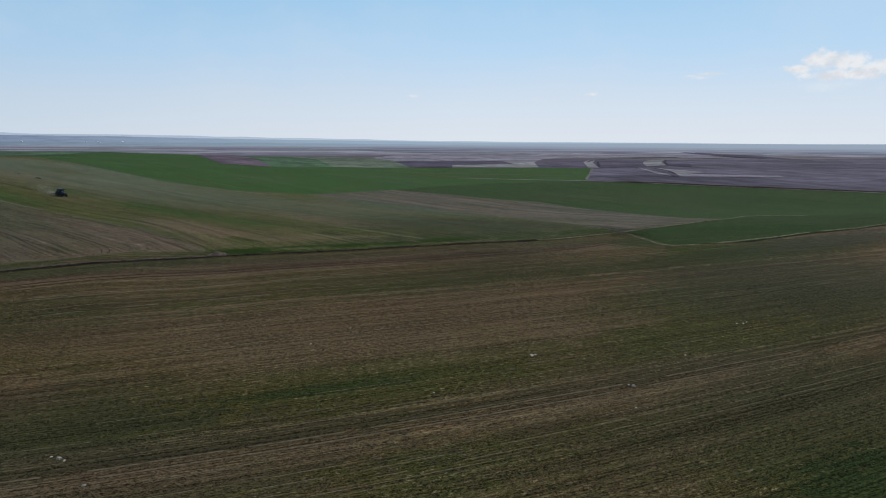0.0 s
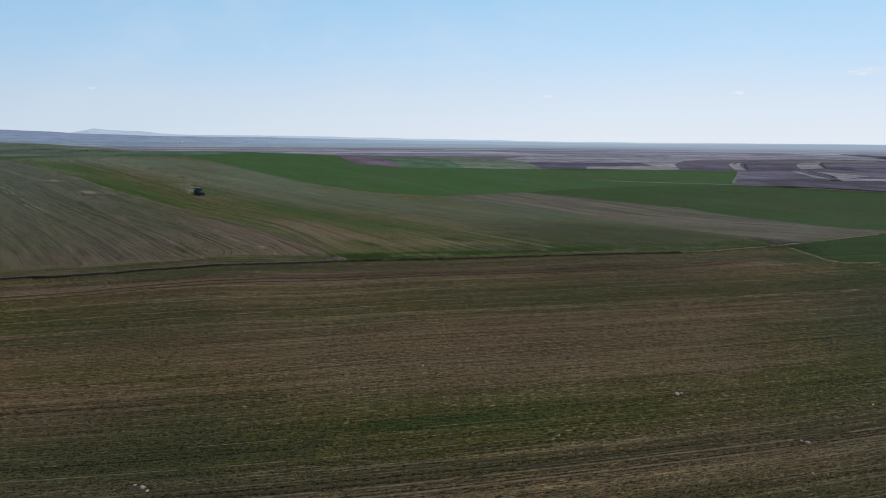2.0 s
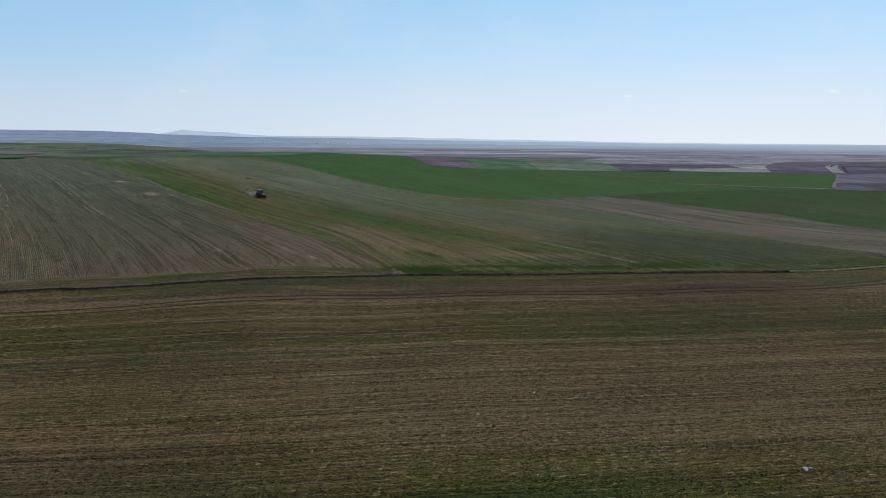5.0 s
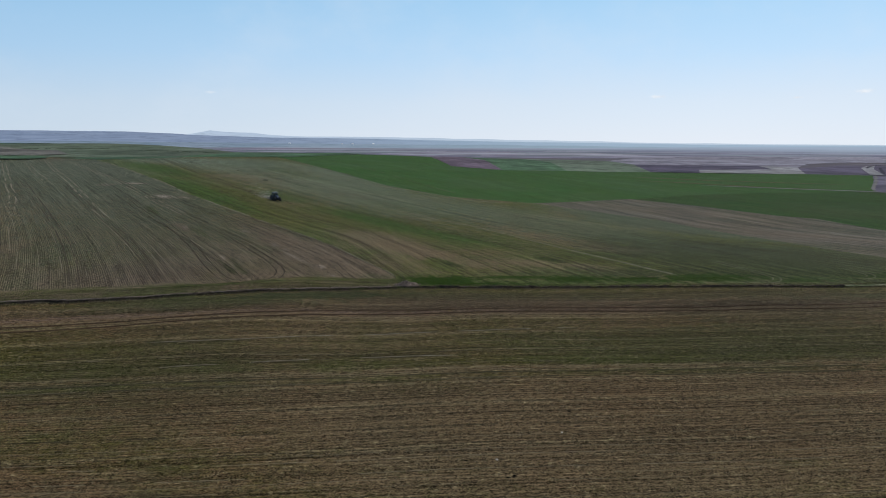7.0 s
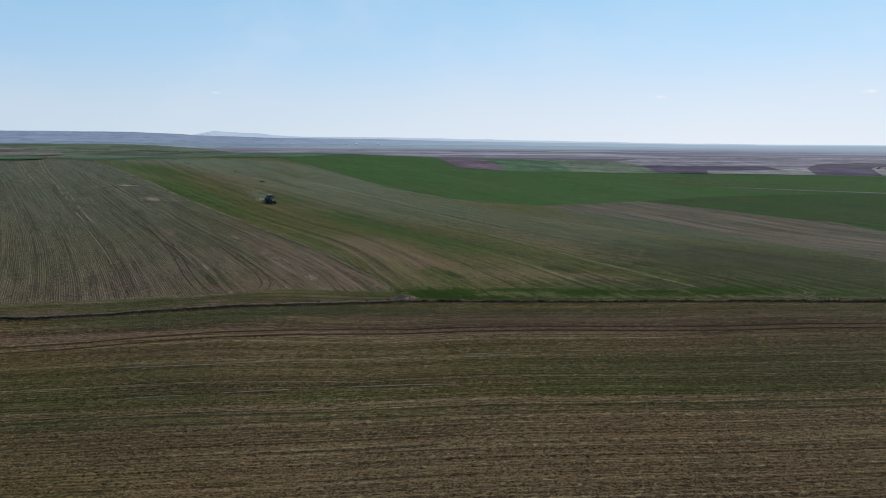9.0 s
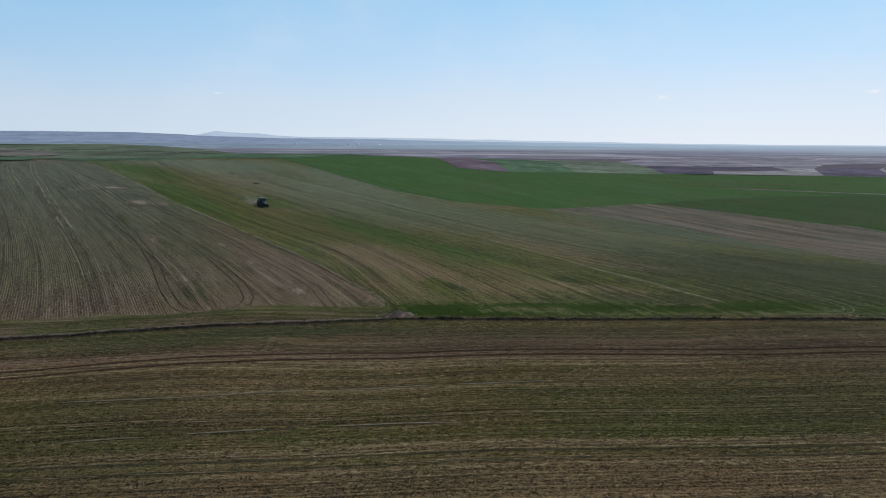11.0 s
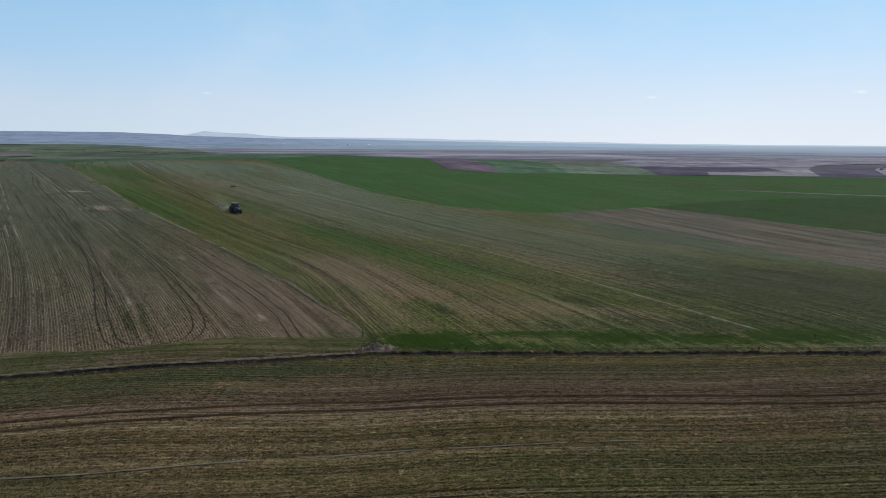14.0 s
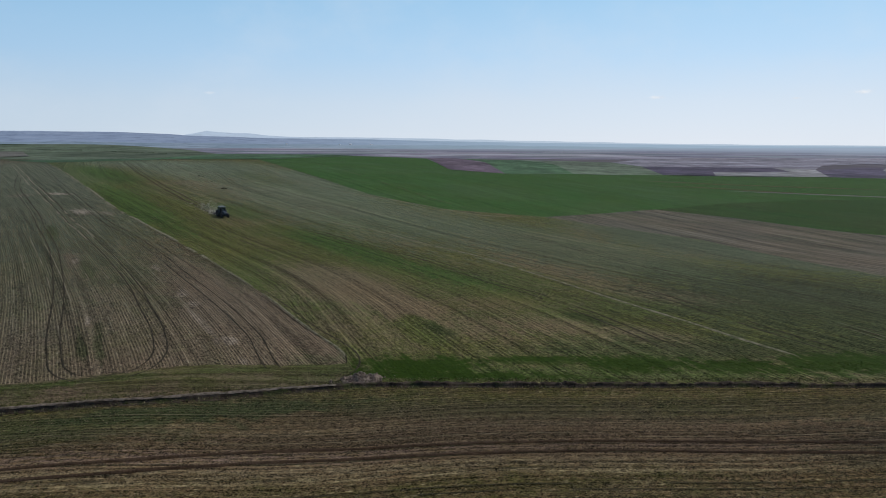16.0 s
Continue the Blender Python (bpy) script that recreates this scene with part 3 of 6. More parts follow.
M_FARROAD = track_material("dusty field road", (0.165, 0.155, 0.150), (0.105, 0.098, 0.098), 0.1)
M_LOOP = track_material("pressed dry grass", (0.150, 0.135, 0.088), (0.062, 0.062, 0.032), 1.5)
M_FARDITCH = track_material("dark field drain", (0.030, 0.027, 0.040), (0.045, 0.040, 0.055), 0.1)
M_HEDGE = track_material("dark rough grass", (0.030, 0.044, 0.026), (0.052, 0.066, 0.040), 0.2)
M_GRASSLINE = track_material("dry grass line", (0.110, 0.096, 0.058), (0.050, 0.050, 0.023))

# ---- ground ----


def link_mesh(name, verts, faces, mat, rows=None, flat=False):
    me = bpy.data.meshes.new(name)
    me.from_pydata(verts, [], faces)
    if rows:
        layer = me.uv_layers.new(name="rows")
        co = [rows(v[0], v[1]) for v in verts]
        for lp in me.loops:
            layer.data[lp.index].uv = co[lp.vertex_index]
    me.materials.append(mat)
    if not flat:
        me.polygons.foreach_set("use_smooth", [True] * len(me.polygons))
    return new(name, me)


def ground_material():
    n = Nodes("patchwork of distant fields")
    p, uv = n.place(), n.uv()
    v = n.t.nodes.new("ShaderNodeTexVoronoi")
    n.put(v.inputs["Vector"], n.stretch(p, 0.0022, 0.0016, 0.0))
    v.inputs["Scale"].default_value = 1.0
    sep = n.t.nodes.new("ShaderNodeSeparateColor")
    n.put(sep.inputs[0], v.outputs["Color"])
    c = n.ramp(sep.outputs[0], [(0.0, (0.128, 0.108, 0.132)), (0.25, (0.180, 0.153, 0.173)), (0.45, (0.072, 0.060, 0.084)), (0.6, (0.084, 0.114, 0.075)), (0.8, (0.165, 0.147, 0.153)), (1.0, (0.240, 0.213, 0.217))])
    v.inputs["Randomness"].default_value = 1.0
    g = n.noise(p, 0.01, 5.0, 0.7)
    c = n.mix(n.span(g, 0.3, 0.7), c, (0.09, 0.08, 0.08))
    return n.colour(c)


def ground_sheet():
    radii = [0.0] + list(np.geomspace(15, 4950, 170))
    turns = 336
    verts, faces = [(0, 0, float(land(0, 0)) - 0.4)], []
    for r in radii[1:]:
        a = np.arange(turns) * 2 * np.pi / turns
        x, y = r * np.sin(a), r * np.cos(a)
        z = land(x, y) - 0.14 - 0.0002 * r
        verts += list(zip(x.tolist(), y.tolist(), z.tolist()))
    for j in range(turns):
        faces.append((0, 1 + (j + 1) % turns, 1 + j))
    for i in range(len(radii) - 2):
        o = 1 + i * turns
        for j in range(turns):
            k = (j + 1) % turns
            faces.append((o + j, o + k, o + turns + k, o + turns + j))
    ob = link_mesh("ground", verts, faces, ground_material(), rows_flat)
    return tagged(ob, "rolling farmland of bare and sown fields reaching the horizon", "ground", kind="structure")


ground_sheet()


def wobble(poly, step, amount):
    """The outline with extra corners that stray a little, as field edges do."""
    out = []
    for (x0, y0), (x1, y1) in zip(poly, poly[1:] + poly[:1]):
        n = max(1, int(math.hypot(x1 - x0, y1 - y0) / step))
        for i in range(n):
            x, y = x0 + (x1 - x0) * i / n, y0 + (y1 - y0) * i / n
            out.append((x + amount * rough(x, y, 0.21 / step * 3, 3.1), y + amount * rough(x, y, 0.21 / step * 3, 8.7)))
    return out


def field(poly, mat, label, cell, rows=rows_flat, lift=0.0, category="field", name="field", stray=0.5, ragged=0.0):
    """A piece of farmland laid over the ground."""
    pts = wobble(poly, cell * 2, stray)
    if ragged:
        pts = wobble(pts, 0.7, ragged)
    bm = bmesh.new()
    bm.faces.new([bm.verts.new((x, y, 0)) for x, y in pts])
    bmesh.ops.triangulate(bm, faces=bm.faces[:])
    for axis in (0, 1):
        lo, hi = min(p[axis] for p in pts), max(p[axis] for p in pts)
        c = math.floor(lo / cell + 1) * cell
        while c < hi:
            nrm = (1, 0, 0) if axis == 0 else (0, 1, 0)
            bmesh.ops.bisect_plane(bm, geom=bm.verts[:] + bm.edges[:] + bm.faces[:], plane_co=(c, c, 0), plane_no=nrm)
            c += cell
    layer = bm.loops.layers.uv.new("rows")
    xs = np.array([v.co.x for v in bm.verts])
    ys = np.array([v.co.y for v in bm.verts])
    zs = land(xs, ys)
    for v, z in zip(bm.verts, zs):
        d = math.hypot(v.co.x, v.co.y)
        v.co.z = z + lift * (0.12 + 0.0001 * d)
    for f in bm.faces:
        f.smooth = True
        if f.normal.z < 0:
            f.normal_flip()
        for lp in f.loops:
            lp[layer].uv = rows(lp.vert.co.x, lp.vert.co.y)
    me = bpy.data.meshes.new(name)
    bm.to_mesh(me)
    bm.free()
    me.materials.append(mat)
    return tagged(new(name, me), label, category, kind="structure")


# fields by the camera, parted by the earth bank
BANK = [(-190, 15.5), (-110, 35.2), (-60, 47.9), (-53, 48.8), (-45, 50.8), (-39.5, 52.5), (-35, 53.8), (-30, 55.3), (-25, 57.0), (-20, 59.3), (-16, 61.5), (-12, 63.4), (-9, 64.3), (4, 65.2), (20, 66), (34, 65.8), (51, 66.6), (59, 68.2), (68, 71.3), (75, 74.4)]
HILL_FOOT = [(x, y + 0.15) for x, y in BANK[:12]]
VALLEY_FOOT = [(x, y + 0.15) for x, y in BANK[11:]]
field([(-190, -160), (160, -160), (230, 40), (230, 100), (160, 78), (132, 67.5), (117, 64), (96, 57.5), (76, 56)] + [(x, y + 0.3) for x, y in BANK[::-1]],
      M_NEAR, "thin winter cereal in brown soil, striped along its drill rows", 2.5, rows_near, stray=0.15)
field(HILL_FOOT + [(-12.8, 71), (-14.4, 73.8), (-18.5, 79), (-23.2, 85), (-29.8, 94.8), (-37.9, 106.4), (-47.4, 119.4), (-59, 134.7), (-71.2, 148.6), (-86, 165.6), (-113, 202), (-158, 265.5), (-205, 330), (-222, 350), (-262, 402), (-420, 410), (-420, 60)],
      M_HILL, "brown sown hillside with curving drill rows and bare patches", 4, rows_hill, lift=0.1, stray=0.15)
field(VALLEY_FOOT + [(73, 100), (65, 135), (50, 180), (15, 205), (-14, 203), (-38, 230), (-85, 318), (-140, 436), (-180, 404), (-205, 330),
       (-158, 265.5), (-113, 202), (-86, 165.6), (-71.2, 148.6), (-59, 134.7), (-47.4, 119.4), (-37.9, 106.4), (-29.8, 94.8), (-23.2, 85), (-18.5, 79), (-14.4, 73.8), (-12.8, 71)],
      M_MID, "green and brown cereal field sloping down to an earth bank", 4, rows_valley, lift=0.12, stray=0.2)
field([(15, 205), (50, 180), (65, 135), (73, 100), (76, 77), (95, 86.5), (124, 107), (118, 120), (122, 165), (110, 214), (99, 219), (78, 243), (55, 256)],
      M_GREY, "grey-brown stubble wedge with faint streaks", 5, rows_mid)
field([(-140, 436), (-85, 318), (-38, 230), (-14, 203), (15, 205), (55, 256), (90, 300), (140, 340), (202, 362), (215, 390), (300, 566), (257, 588), (131, 581), (56, 522), (7, 440), (-26, 438), (-58, 640), (-112, 600)],
      M_GREEN, "bright green field of dense young cereal", 8, rows_mid)
field([(55, 256), (78, 243), (99, 219), (110, 214), (122, 165), (118, 120), (124, 107), (144, 124), (162, 119), (330, 150), (400, 140), (312, 240), (260, 294), (202, 362), (140, 340), (90, 300)],
      M_DEEP, "dull green cereal field in the valley", 8, rows_mid)
field([(75.2, 74.6), (75.9, 56.6), (96, 58), (117, 64.4), (132, 68), (160, 78.4), (230, 100.6), (330, 115), (400, 140), (330, 150), (162, 119), (144, 123.6), (124, 106.8), (95, 86.2)],
      M_FORK, "deep green cereal beyond the ditch fork", 6, rows_near, lift=0.25)
field(HILL_FOOT + [(-11.5, 67.5), (-12.5, 69.2), (-16, 67.9), (-20, 66.6), (-24, 65.6), (-27, 64), (-30, 62.4), (-34, 61.2), (-38, 59.4), (-43, 59.2), (-52, 56.6), (-62, 54.4), (-110, 43), (-190, 25)],
      M_HEAD, "grassy headland strip along the earth bank", 2, rows_near, lift=0.35, name="headland", stray=0.35, ragged=0.5)
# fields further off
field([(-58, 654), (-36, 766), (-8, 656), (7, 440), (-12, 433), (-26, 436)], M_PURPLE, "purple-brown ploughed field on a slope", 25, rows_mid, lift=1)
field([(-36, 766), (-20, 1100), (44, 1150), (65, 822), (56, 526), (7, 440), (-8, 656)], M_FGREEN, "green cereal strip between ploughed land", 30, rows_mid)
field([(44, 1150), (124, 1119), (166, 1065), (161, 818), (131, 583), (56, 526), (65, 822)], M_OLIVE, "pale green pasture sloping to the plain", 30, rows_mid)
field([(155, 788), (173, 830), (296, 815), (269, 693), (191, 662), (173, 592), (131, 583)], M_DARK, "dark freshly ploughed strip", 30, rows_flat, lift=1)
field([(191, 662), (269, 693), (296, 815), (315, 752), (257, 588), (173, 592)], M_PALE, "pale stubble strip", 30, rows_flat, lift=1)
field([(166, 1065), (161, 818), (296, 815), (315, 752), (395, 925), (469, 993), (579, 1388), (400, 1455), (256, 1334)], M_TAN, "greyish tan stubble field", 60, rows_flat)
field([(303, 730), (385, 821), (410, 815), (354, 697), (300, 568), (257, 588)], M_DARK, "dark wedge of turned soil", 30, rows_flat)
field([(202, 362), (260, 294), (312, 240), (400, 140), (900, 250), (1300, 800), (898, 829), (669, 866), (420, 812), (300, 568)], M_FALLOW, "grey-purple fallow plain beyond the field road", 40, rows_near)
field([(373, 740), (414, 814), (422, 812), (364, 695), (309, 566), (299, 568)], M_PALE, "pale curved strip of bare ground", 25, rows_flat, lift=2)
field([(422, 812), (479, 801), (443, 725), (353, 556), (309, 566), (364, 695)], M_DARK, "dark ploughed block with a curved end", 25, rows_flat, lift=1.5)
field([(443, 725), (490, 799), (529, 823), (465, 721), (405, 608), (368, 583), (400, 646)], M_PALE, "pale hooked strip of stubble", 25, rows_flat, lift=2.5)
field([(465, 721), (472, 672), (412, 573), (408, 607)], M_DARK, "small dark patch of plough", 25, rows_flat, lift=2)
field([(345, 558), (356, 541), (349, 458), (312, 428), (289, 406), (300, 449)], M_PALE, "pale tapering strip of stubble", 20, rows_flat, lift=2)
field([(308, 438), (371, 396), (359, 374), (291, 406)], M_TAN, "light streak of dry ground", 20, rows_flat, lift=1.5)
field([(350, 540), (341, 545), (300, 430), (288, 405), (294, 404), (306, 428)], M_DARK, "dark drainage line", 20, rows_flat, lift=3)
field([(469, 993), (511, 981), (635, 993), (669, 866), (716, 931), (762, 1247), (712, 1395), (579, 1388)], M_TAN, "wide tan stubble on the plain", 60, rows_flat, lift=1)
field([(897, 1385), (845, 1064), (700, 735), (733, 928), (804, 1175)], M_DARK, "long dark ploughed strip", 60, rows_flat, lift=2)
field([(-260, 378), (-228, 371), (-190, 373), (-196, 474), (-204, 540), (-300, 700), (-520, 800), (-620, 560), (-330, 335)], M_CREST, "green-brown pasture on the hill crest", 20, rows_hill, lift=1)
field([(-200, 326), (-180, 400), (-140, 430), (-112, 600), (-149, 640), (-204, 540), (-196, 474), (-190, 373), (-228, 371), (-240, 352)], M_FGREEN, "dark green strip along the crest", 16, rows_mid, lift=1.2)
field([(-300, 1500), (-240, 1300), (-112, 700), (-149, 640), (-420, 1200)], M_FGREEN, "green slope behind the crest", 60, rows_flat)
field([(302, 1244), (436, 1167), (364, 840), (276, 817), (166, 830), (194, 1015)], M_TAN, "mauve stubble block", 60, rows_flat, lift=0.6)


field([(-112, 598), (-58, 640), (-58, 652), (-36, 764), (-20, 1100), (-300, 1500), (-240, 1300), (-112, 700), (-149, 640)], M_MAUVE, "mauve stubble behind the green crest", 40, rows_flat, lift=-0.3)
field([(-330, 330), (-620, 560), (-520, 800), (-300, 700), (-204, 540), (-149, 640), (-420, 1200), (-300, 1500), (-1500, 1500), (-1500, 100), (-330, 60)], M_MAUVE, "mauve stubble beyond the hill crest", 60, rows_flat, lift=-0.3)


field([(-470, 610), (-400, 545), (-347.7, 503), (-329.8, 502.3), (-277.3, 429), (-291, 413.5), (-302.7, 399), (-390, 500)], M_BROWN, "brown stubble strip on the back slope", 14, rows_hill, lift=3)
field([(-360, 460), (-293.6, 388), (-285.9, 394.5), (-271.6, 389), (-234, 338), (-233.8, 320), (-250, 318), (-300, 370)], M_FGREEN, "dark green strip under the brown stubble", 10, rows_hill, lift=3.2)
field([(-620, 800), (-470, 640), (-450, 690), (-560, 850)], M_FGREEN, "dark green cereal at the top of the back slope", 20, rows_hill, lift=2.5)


# ---- banks, ditches and tracks ----
def curve_points(pts, step):
    """Points at even steps along a smooth line through pts."""
    p = [Vector(q) for q in pts]
    p = [2 * p[0] - p[1]] + p + [2 * p[-1] - p[-2]]
    out = []
    for i in range(1, len(p) - 2):
        n = max(1, int((p[i + 1] - p[i]).length / step))
        for k in range(n):
            t = k / n
            a, b, c, d = p[i - 1], p[i], p[i + 1], p[i + 2]
            out.append(0.5 * ((2 * b) + (c - a) * t + (2 * a - 5 * b + 4 * c - d) * t * t + (3 * b - a - 3 * c + d) * t ** 3))
    return out + [p[-2]]


def strip(name, pts, section, mat, step=0.8, stray=0.1, rugged=0.0, seed=0.0, parent=None, gap=None):
    """A draped band with a cross-section of (sideways, height); gap: how much of it is missing in places."""
    line = curve_points(pts, step)
    verts, faces = [], []
    for i, q in enumerate(line):
        a, b = line[max(0, i - 1)], line[min(len(line) - 1, i + 1)]
        t = (b - a).normalized()
        side = Vector((-t.y, t.x))
        swing = stray * (rough(q.x, q.y, 0.09, seed) + 0.25 * rough(q.x, q.y, 0.4, seed))
        wide = 1 + 0.35 * rough(q.x, q.y, 0.5, seed + 5)
        fade = min(1.0, i / 4, (len(line) - 1 - i) / 4)
        for s, z in section:
            v = q + side * (s * wide * (0.3 + 0.7 * fade) + swing)
            bumpy = rugged * (0.6 * rough(v.x, v.y, 0.5, seed + 2) + 0.6 * rough(v.x, v.y, 1.5, seed + 3) + 0.5 * rough(v.x, v.y, 3.6, seed + 7)) if z > 0.03 or z < -0.03 else 0
            verts.append((v.x, v.y, float(land(v.x, v.y)) + (z + bumpy) * fade + (1 - fade) * 0.01))
    m = len(section)
    for i in range(len(line) - 1):
        if gap and rough(line[i].x, line[i].y, 0.16, seed + 11) < gap:
            continue
        for j in range(m - 1):
            faces.append((i * m + j, i * m + j + 1, i * m + m + j + 1, i * m + m + j)[::-1])
    ob = link_mesh(name, verts, faces, mat)
    if parent:
        ob.parent = parent
    return ob


bank = strip("earth_bank", BANK[:-4] + [(46, 66.3), (52, 66.7)], [(-0.5, -0.02), (-0.3, 0.03), (-0.12, 0.02), (-0.05, 0.07), (0.0, 0.18), (0.06, 0.22), (0.3, 0.18), (0.6, 0.10), (1.0, 0.0)], M_EARTH, 0.12, 0.18, 0.26, 1.0)
tagged(bank, "low crumbling earth bank with a shaded face between two fields", "earth bank", kind="structure")
lip = strip("footpath", [(x, y + 0.22) for x, y in BANK[:12]], [(-0.16, 0.27), (-0.08, 0.33), (0.10, 0.33), (0.28, 0.27), (0.5, 0.08)], M_LIP, 0.15, 0.18, 0.12, 1.0)
tagged(lip, "pale trodden earth along the top of the bank", "path", kind="structure")
verge = strip("ditch", [(49, 66.6), (54, 67.1), (59, 68.2), (68, 71.3), (75, 74.4)], [(-0.4, 0.03), (-0.2, 0.14), (0.0, 0.06), (0.2, 0.14), (0.4, 0.03)], M_DITCH, 0.5, 0.4, 0.10, 4.0, None, -0.35)
tagged(verge, "pale weedy end of the ditch beside the bank", "ditch", kind="structure")
fork = strip("ditch", [(74, 74), (84, 79.5), (95, 85.4), (110, 96), (124, 106), (144, 123), (162, 119)], [(-0.4, 0.03), (-0.2, 0.14), (0.0, 0.06), (0.2, 0.14), (0.4, 0.03)], M_DITCH, 0.5, 0.5, 0.10, 2.0, None, -0.3)
tagged(fork, "shallow earth ditch beside the grey stubble", "ditch", kind="structure")
# dark strip laid beside the fork to draw the ditch's shade
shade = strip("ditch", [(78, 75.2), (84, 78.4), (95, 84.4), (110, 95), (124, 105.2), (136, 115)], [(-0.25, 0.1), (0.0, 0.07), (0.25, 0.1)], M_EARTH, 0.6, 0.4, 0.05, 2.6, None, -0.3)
tagged(shade, "dark earth strip painted as the shade along the shallow ditch", "ditch", kind="structure")
fork2 = strip("ditch", [(75, 73), (74.5, 64), (75.5, 57), (84, 57), (96, 58.8), (117, 65.3), (132, 68.8), (160, 79), (230, 101), (320, 113)], [(-0.35, 0.03), (-0.18, 0.13), (0.0, 0.06), (0.18, 0.13), (0.35, 0.03)], M_DITCH, 0.5, 0.5, 0.10, 3.0, None, -0.3)
tagged(fork2, "dry grassy ditch edge between cereal fields", "ditch", kind="structure")


def mound():
    """A heap of dug earth with clods lying on it."""
    bm = bmesh.new()
    bmesh.ops.create_grid(bm, x_segments=84, y_segments=44, size=1)

    def top(x, y):
        r = math.hypot(x / 1.75 * (1 + 0.35 * rough(x, y, 0.7, 3)), y / 1.15) + 0.22 * rough(x, y, 1.3, 8)
        z = max(0.0, 1 - r) ** 1.15 * 0.62
        lump = 0.26 * rough(x, y, 1.0, 1) + 0.20 * abs(rough(x, y, 2.3, 2)) + 0.11 * rough(x, y, 5.0, 5) + 0.07 * rough(x, y, 10.0, 6)
        return max(0.0, z + lump * min(1, 2.5 * max(0, 1 - r))) - 0.3 * max(0.0, r - 0.92)

    def spot(x, y):
        return -10.6 + x + 0.1 * y, 65.55 + y + 0.28 * x

    for v in bm.verts:
        x, y = v.co.x * 2.4, v.co.y * 1.25
        wx, wy = spot(x, y)
        v.co = (wx, wy, float(land(wx, wy)) + top(x, y) + 0.08)
    rng = random.Random(6)
    for i in range(150):
        x, y, s = rng.gauss(0, 0.95), rng.gauss(-0.15, 0.55), rng.choice((0.03, 0.04, 0.06, 0.09, 0.13))
        wx, wy = spot(x, y)
        made = bmesh.ops.create_icosphere(bm, subdivisions=1, radius=s)["verts"]
        q = Vector((wx, wy, float(land(wx, wy)) + max(0.0, top(x, y)) + 0.08 + s * 0.3))
        for v in made:
            v.co = q + v.co * (1 + 0.8 * noise.noise(v.co * 9 + Vector((i, 0, 0))))
    me = bpy.data.meshes.new("earth_mound")
    bm.to_mesh(me)
    bm.free()
    me.materials.append(M_EARTHPALE)
    return tagged(new("earth_mound", me), "pale lumpy heap of dug earth on the bank", "earth mound")


def pale_earth():
    n = Nodes("pale dug earth")
    p = n.place()
    a, b = n.noise(p, 1.6, 6.0, 0.75), n.noise(p, 7.0, 4.0, 0.8)
    c = n.mix(n.span(a, 0.32, 0.62), (0.120, 0.090, 0.072), (0.27, 0.205, 0.165))
    c = n.mix(n.span(b, 0.5, 0.32, 0.0, 0.8), c, (0.045, 0.035, 0.03))
    n.bump(n.math("ADD", a, b), 0.9, 0.2)
    return n.colour(c)


M_EARTHPALE = pale_earth()
mound()

def clods():
    """Crumbs of earth that have fallen from the bank's face."""
    rng = random.Random(12)
    shape = bmesh.new()
    bmesh.ops.create_icosphere(shape, subdivisions=1, radius=1)
    base = [v.co.copy() for v in shape.verts]
    tris = [[v.index for v in f.verts] for f in shape.faces]
    shape.free()
    line = [q for q in curve_points(BANK, 0.5) if -70 < q.x < 74]
    verts, faces = [], []
    for i in range(2600):
        q = rng.choice(line)
        x, y, s = q.x + rng.uniform(-0.3, 0.3), q.y - abs(rng.gauss(0, 0.28)) + rng.uniform(-0.05, 0.25), rng.choice((0.025, 0.035, 0.05, 0.08))
        z = float(land(x, y)) + s * 0.3
        o = len(verts)
        for v in base:
            k = s * (1 + 0.7 * noise.noise(v * 1.3 + Vector((i * 1.7, 0, 0))))
            verts.append((x + v.x * k * 1.3, y + v.y * k, z + v.z * k * 0.8))
        faces += [[o + k for k in t] for t in tris]
    ob = link_mesh("earth_clods", verts, faces, M_EARTH, None, True)
    return tagged(ob, "dark crumbs of earth fallen along the foot of the bank", "earth clods", kind="stuff")


clods()

RUT = [(-0.12, 0.03), (-0.06, 0.04), (0.06, 0.04), (0.12, 0.03)]
DEEP = [(-0.24, 0.02), (-0.14, 0.05), (0.14, 0.05), (0.24, 0.02)]
FAINT = [(-0.09, 0.025), (0.0, 0.045), (0.09, 0.025)]
HILLRUT = [(-0.085, 0.035), (-0.05, 0.045), (0.05, 0.045), (0.085, 0.035)]
VALLEYRUT = [(-0.14, 0.03), (-0.06, 0.045), (0.06, 0.045), (0.14, 0.03)]


def ruts(pts, label, mat=None, gauge=1.58, step=1.2, section=RUT, stray=0.25, gap=None, seed=0.0):
    """A pair of wheel ruts side by side."""
    line = [Vector(q) for q in pts]
    base = tagged(new("wheel_tracks", None), label, "wheel tracks", kind="structure")
    for s in (-0.5, 0.5):
        moved = []
        for i, q in enumerate(line):
            t = (line[min(i + 1, len(line) - 1)] - line[max(i - 1, 0)]).normalized()
            moved.append(tuple(q + Vector((-t.y, t.x)) * s * gauge))
        strip("rut", moved, section, mat or M_RUT, step, stray, 0.0, seed, base, gap)
    return base


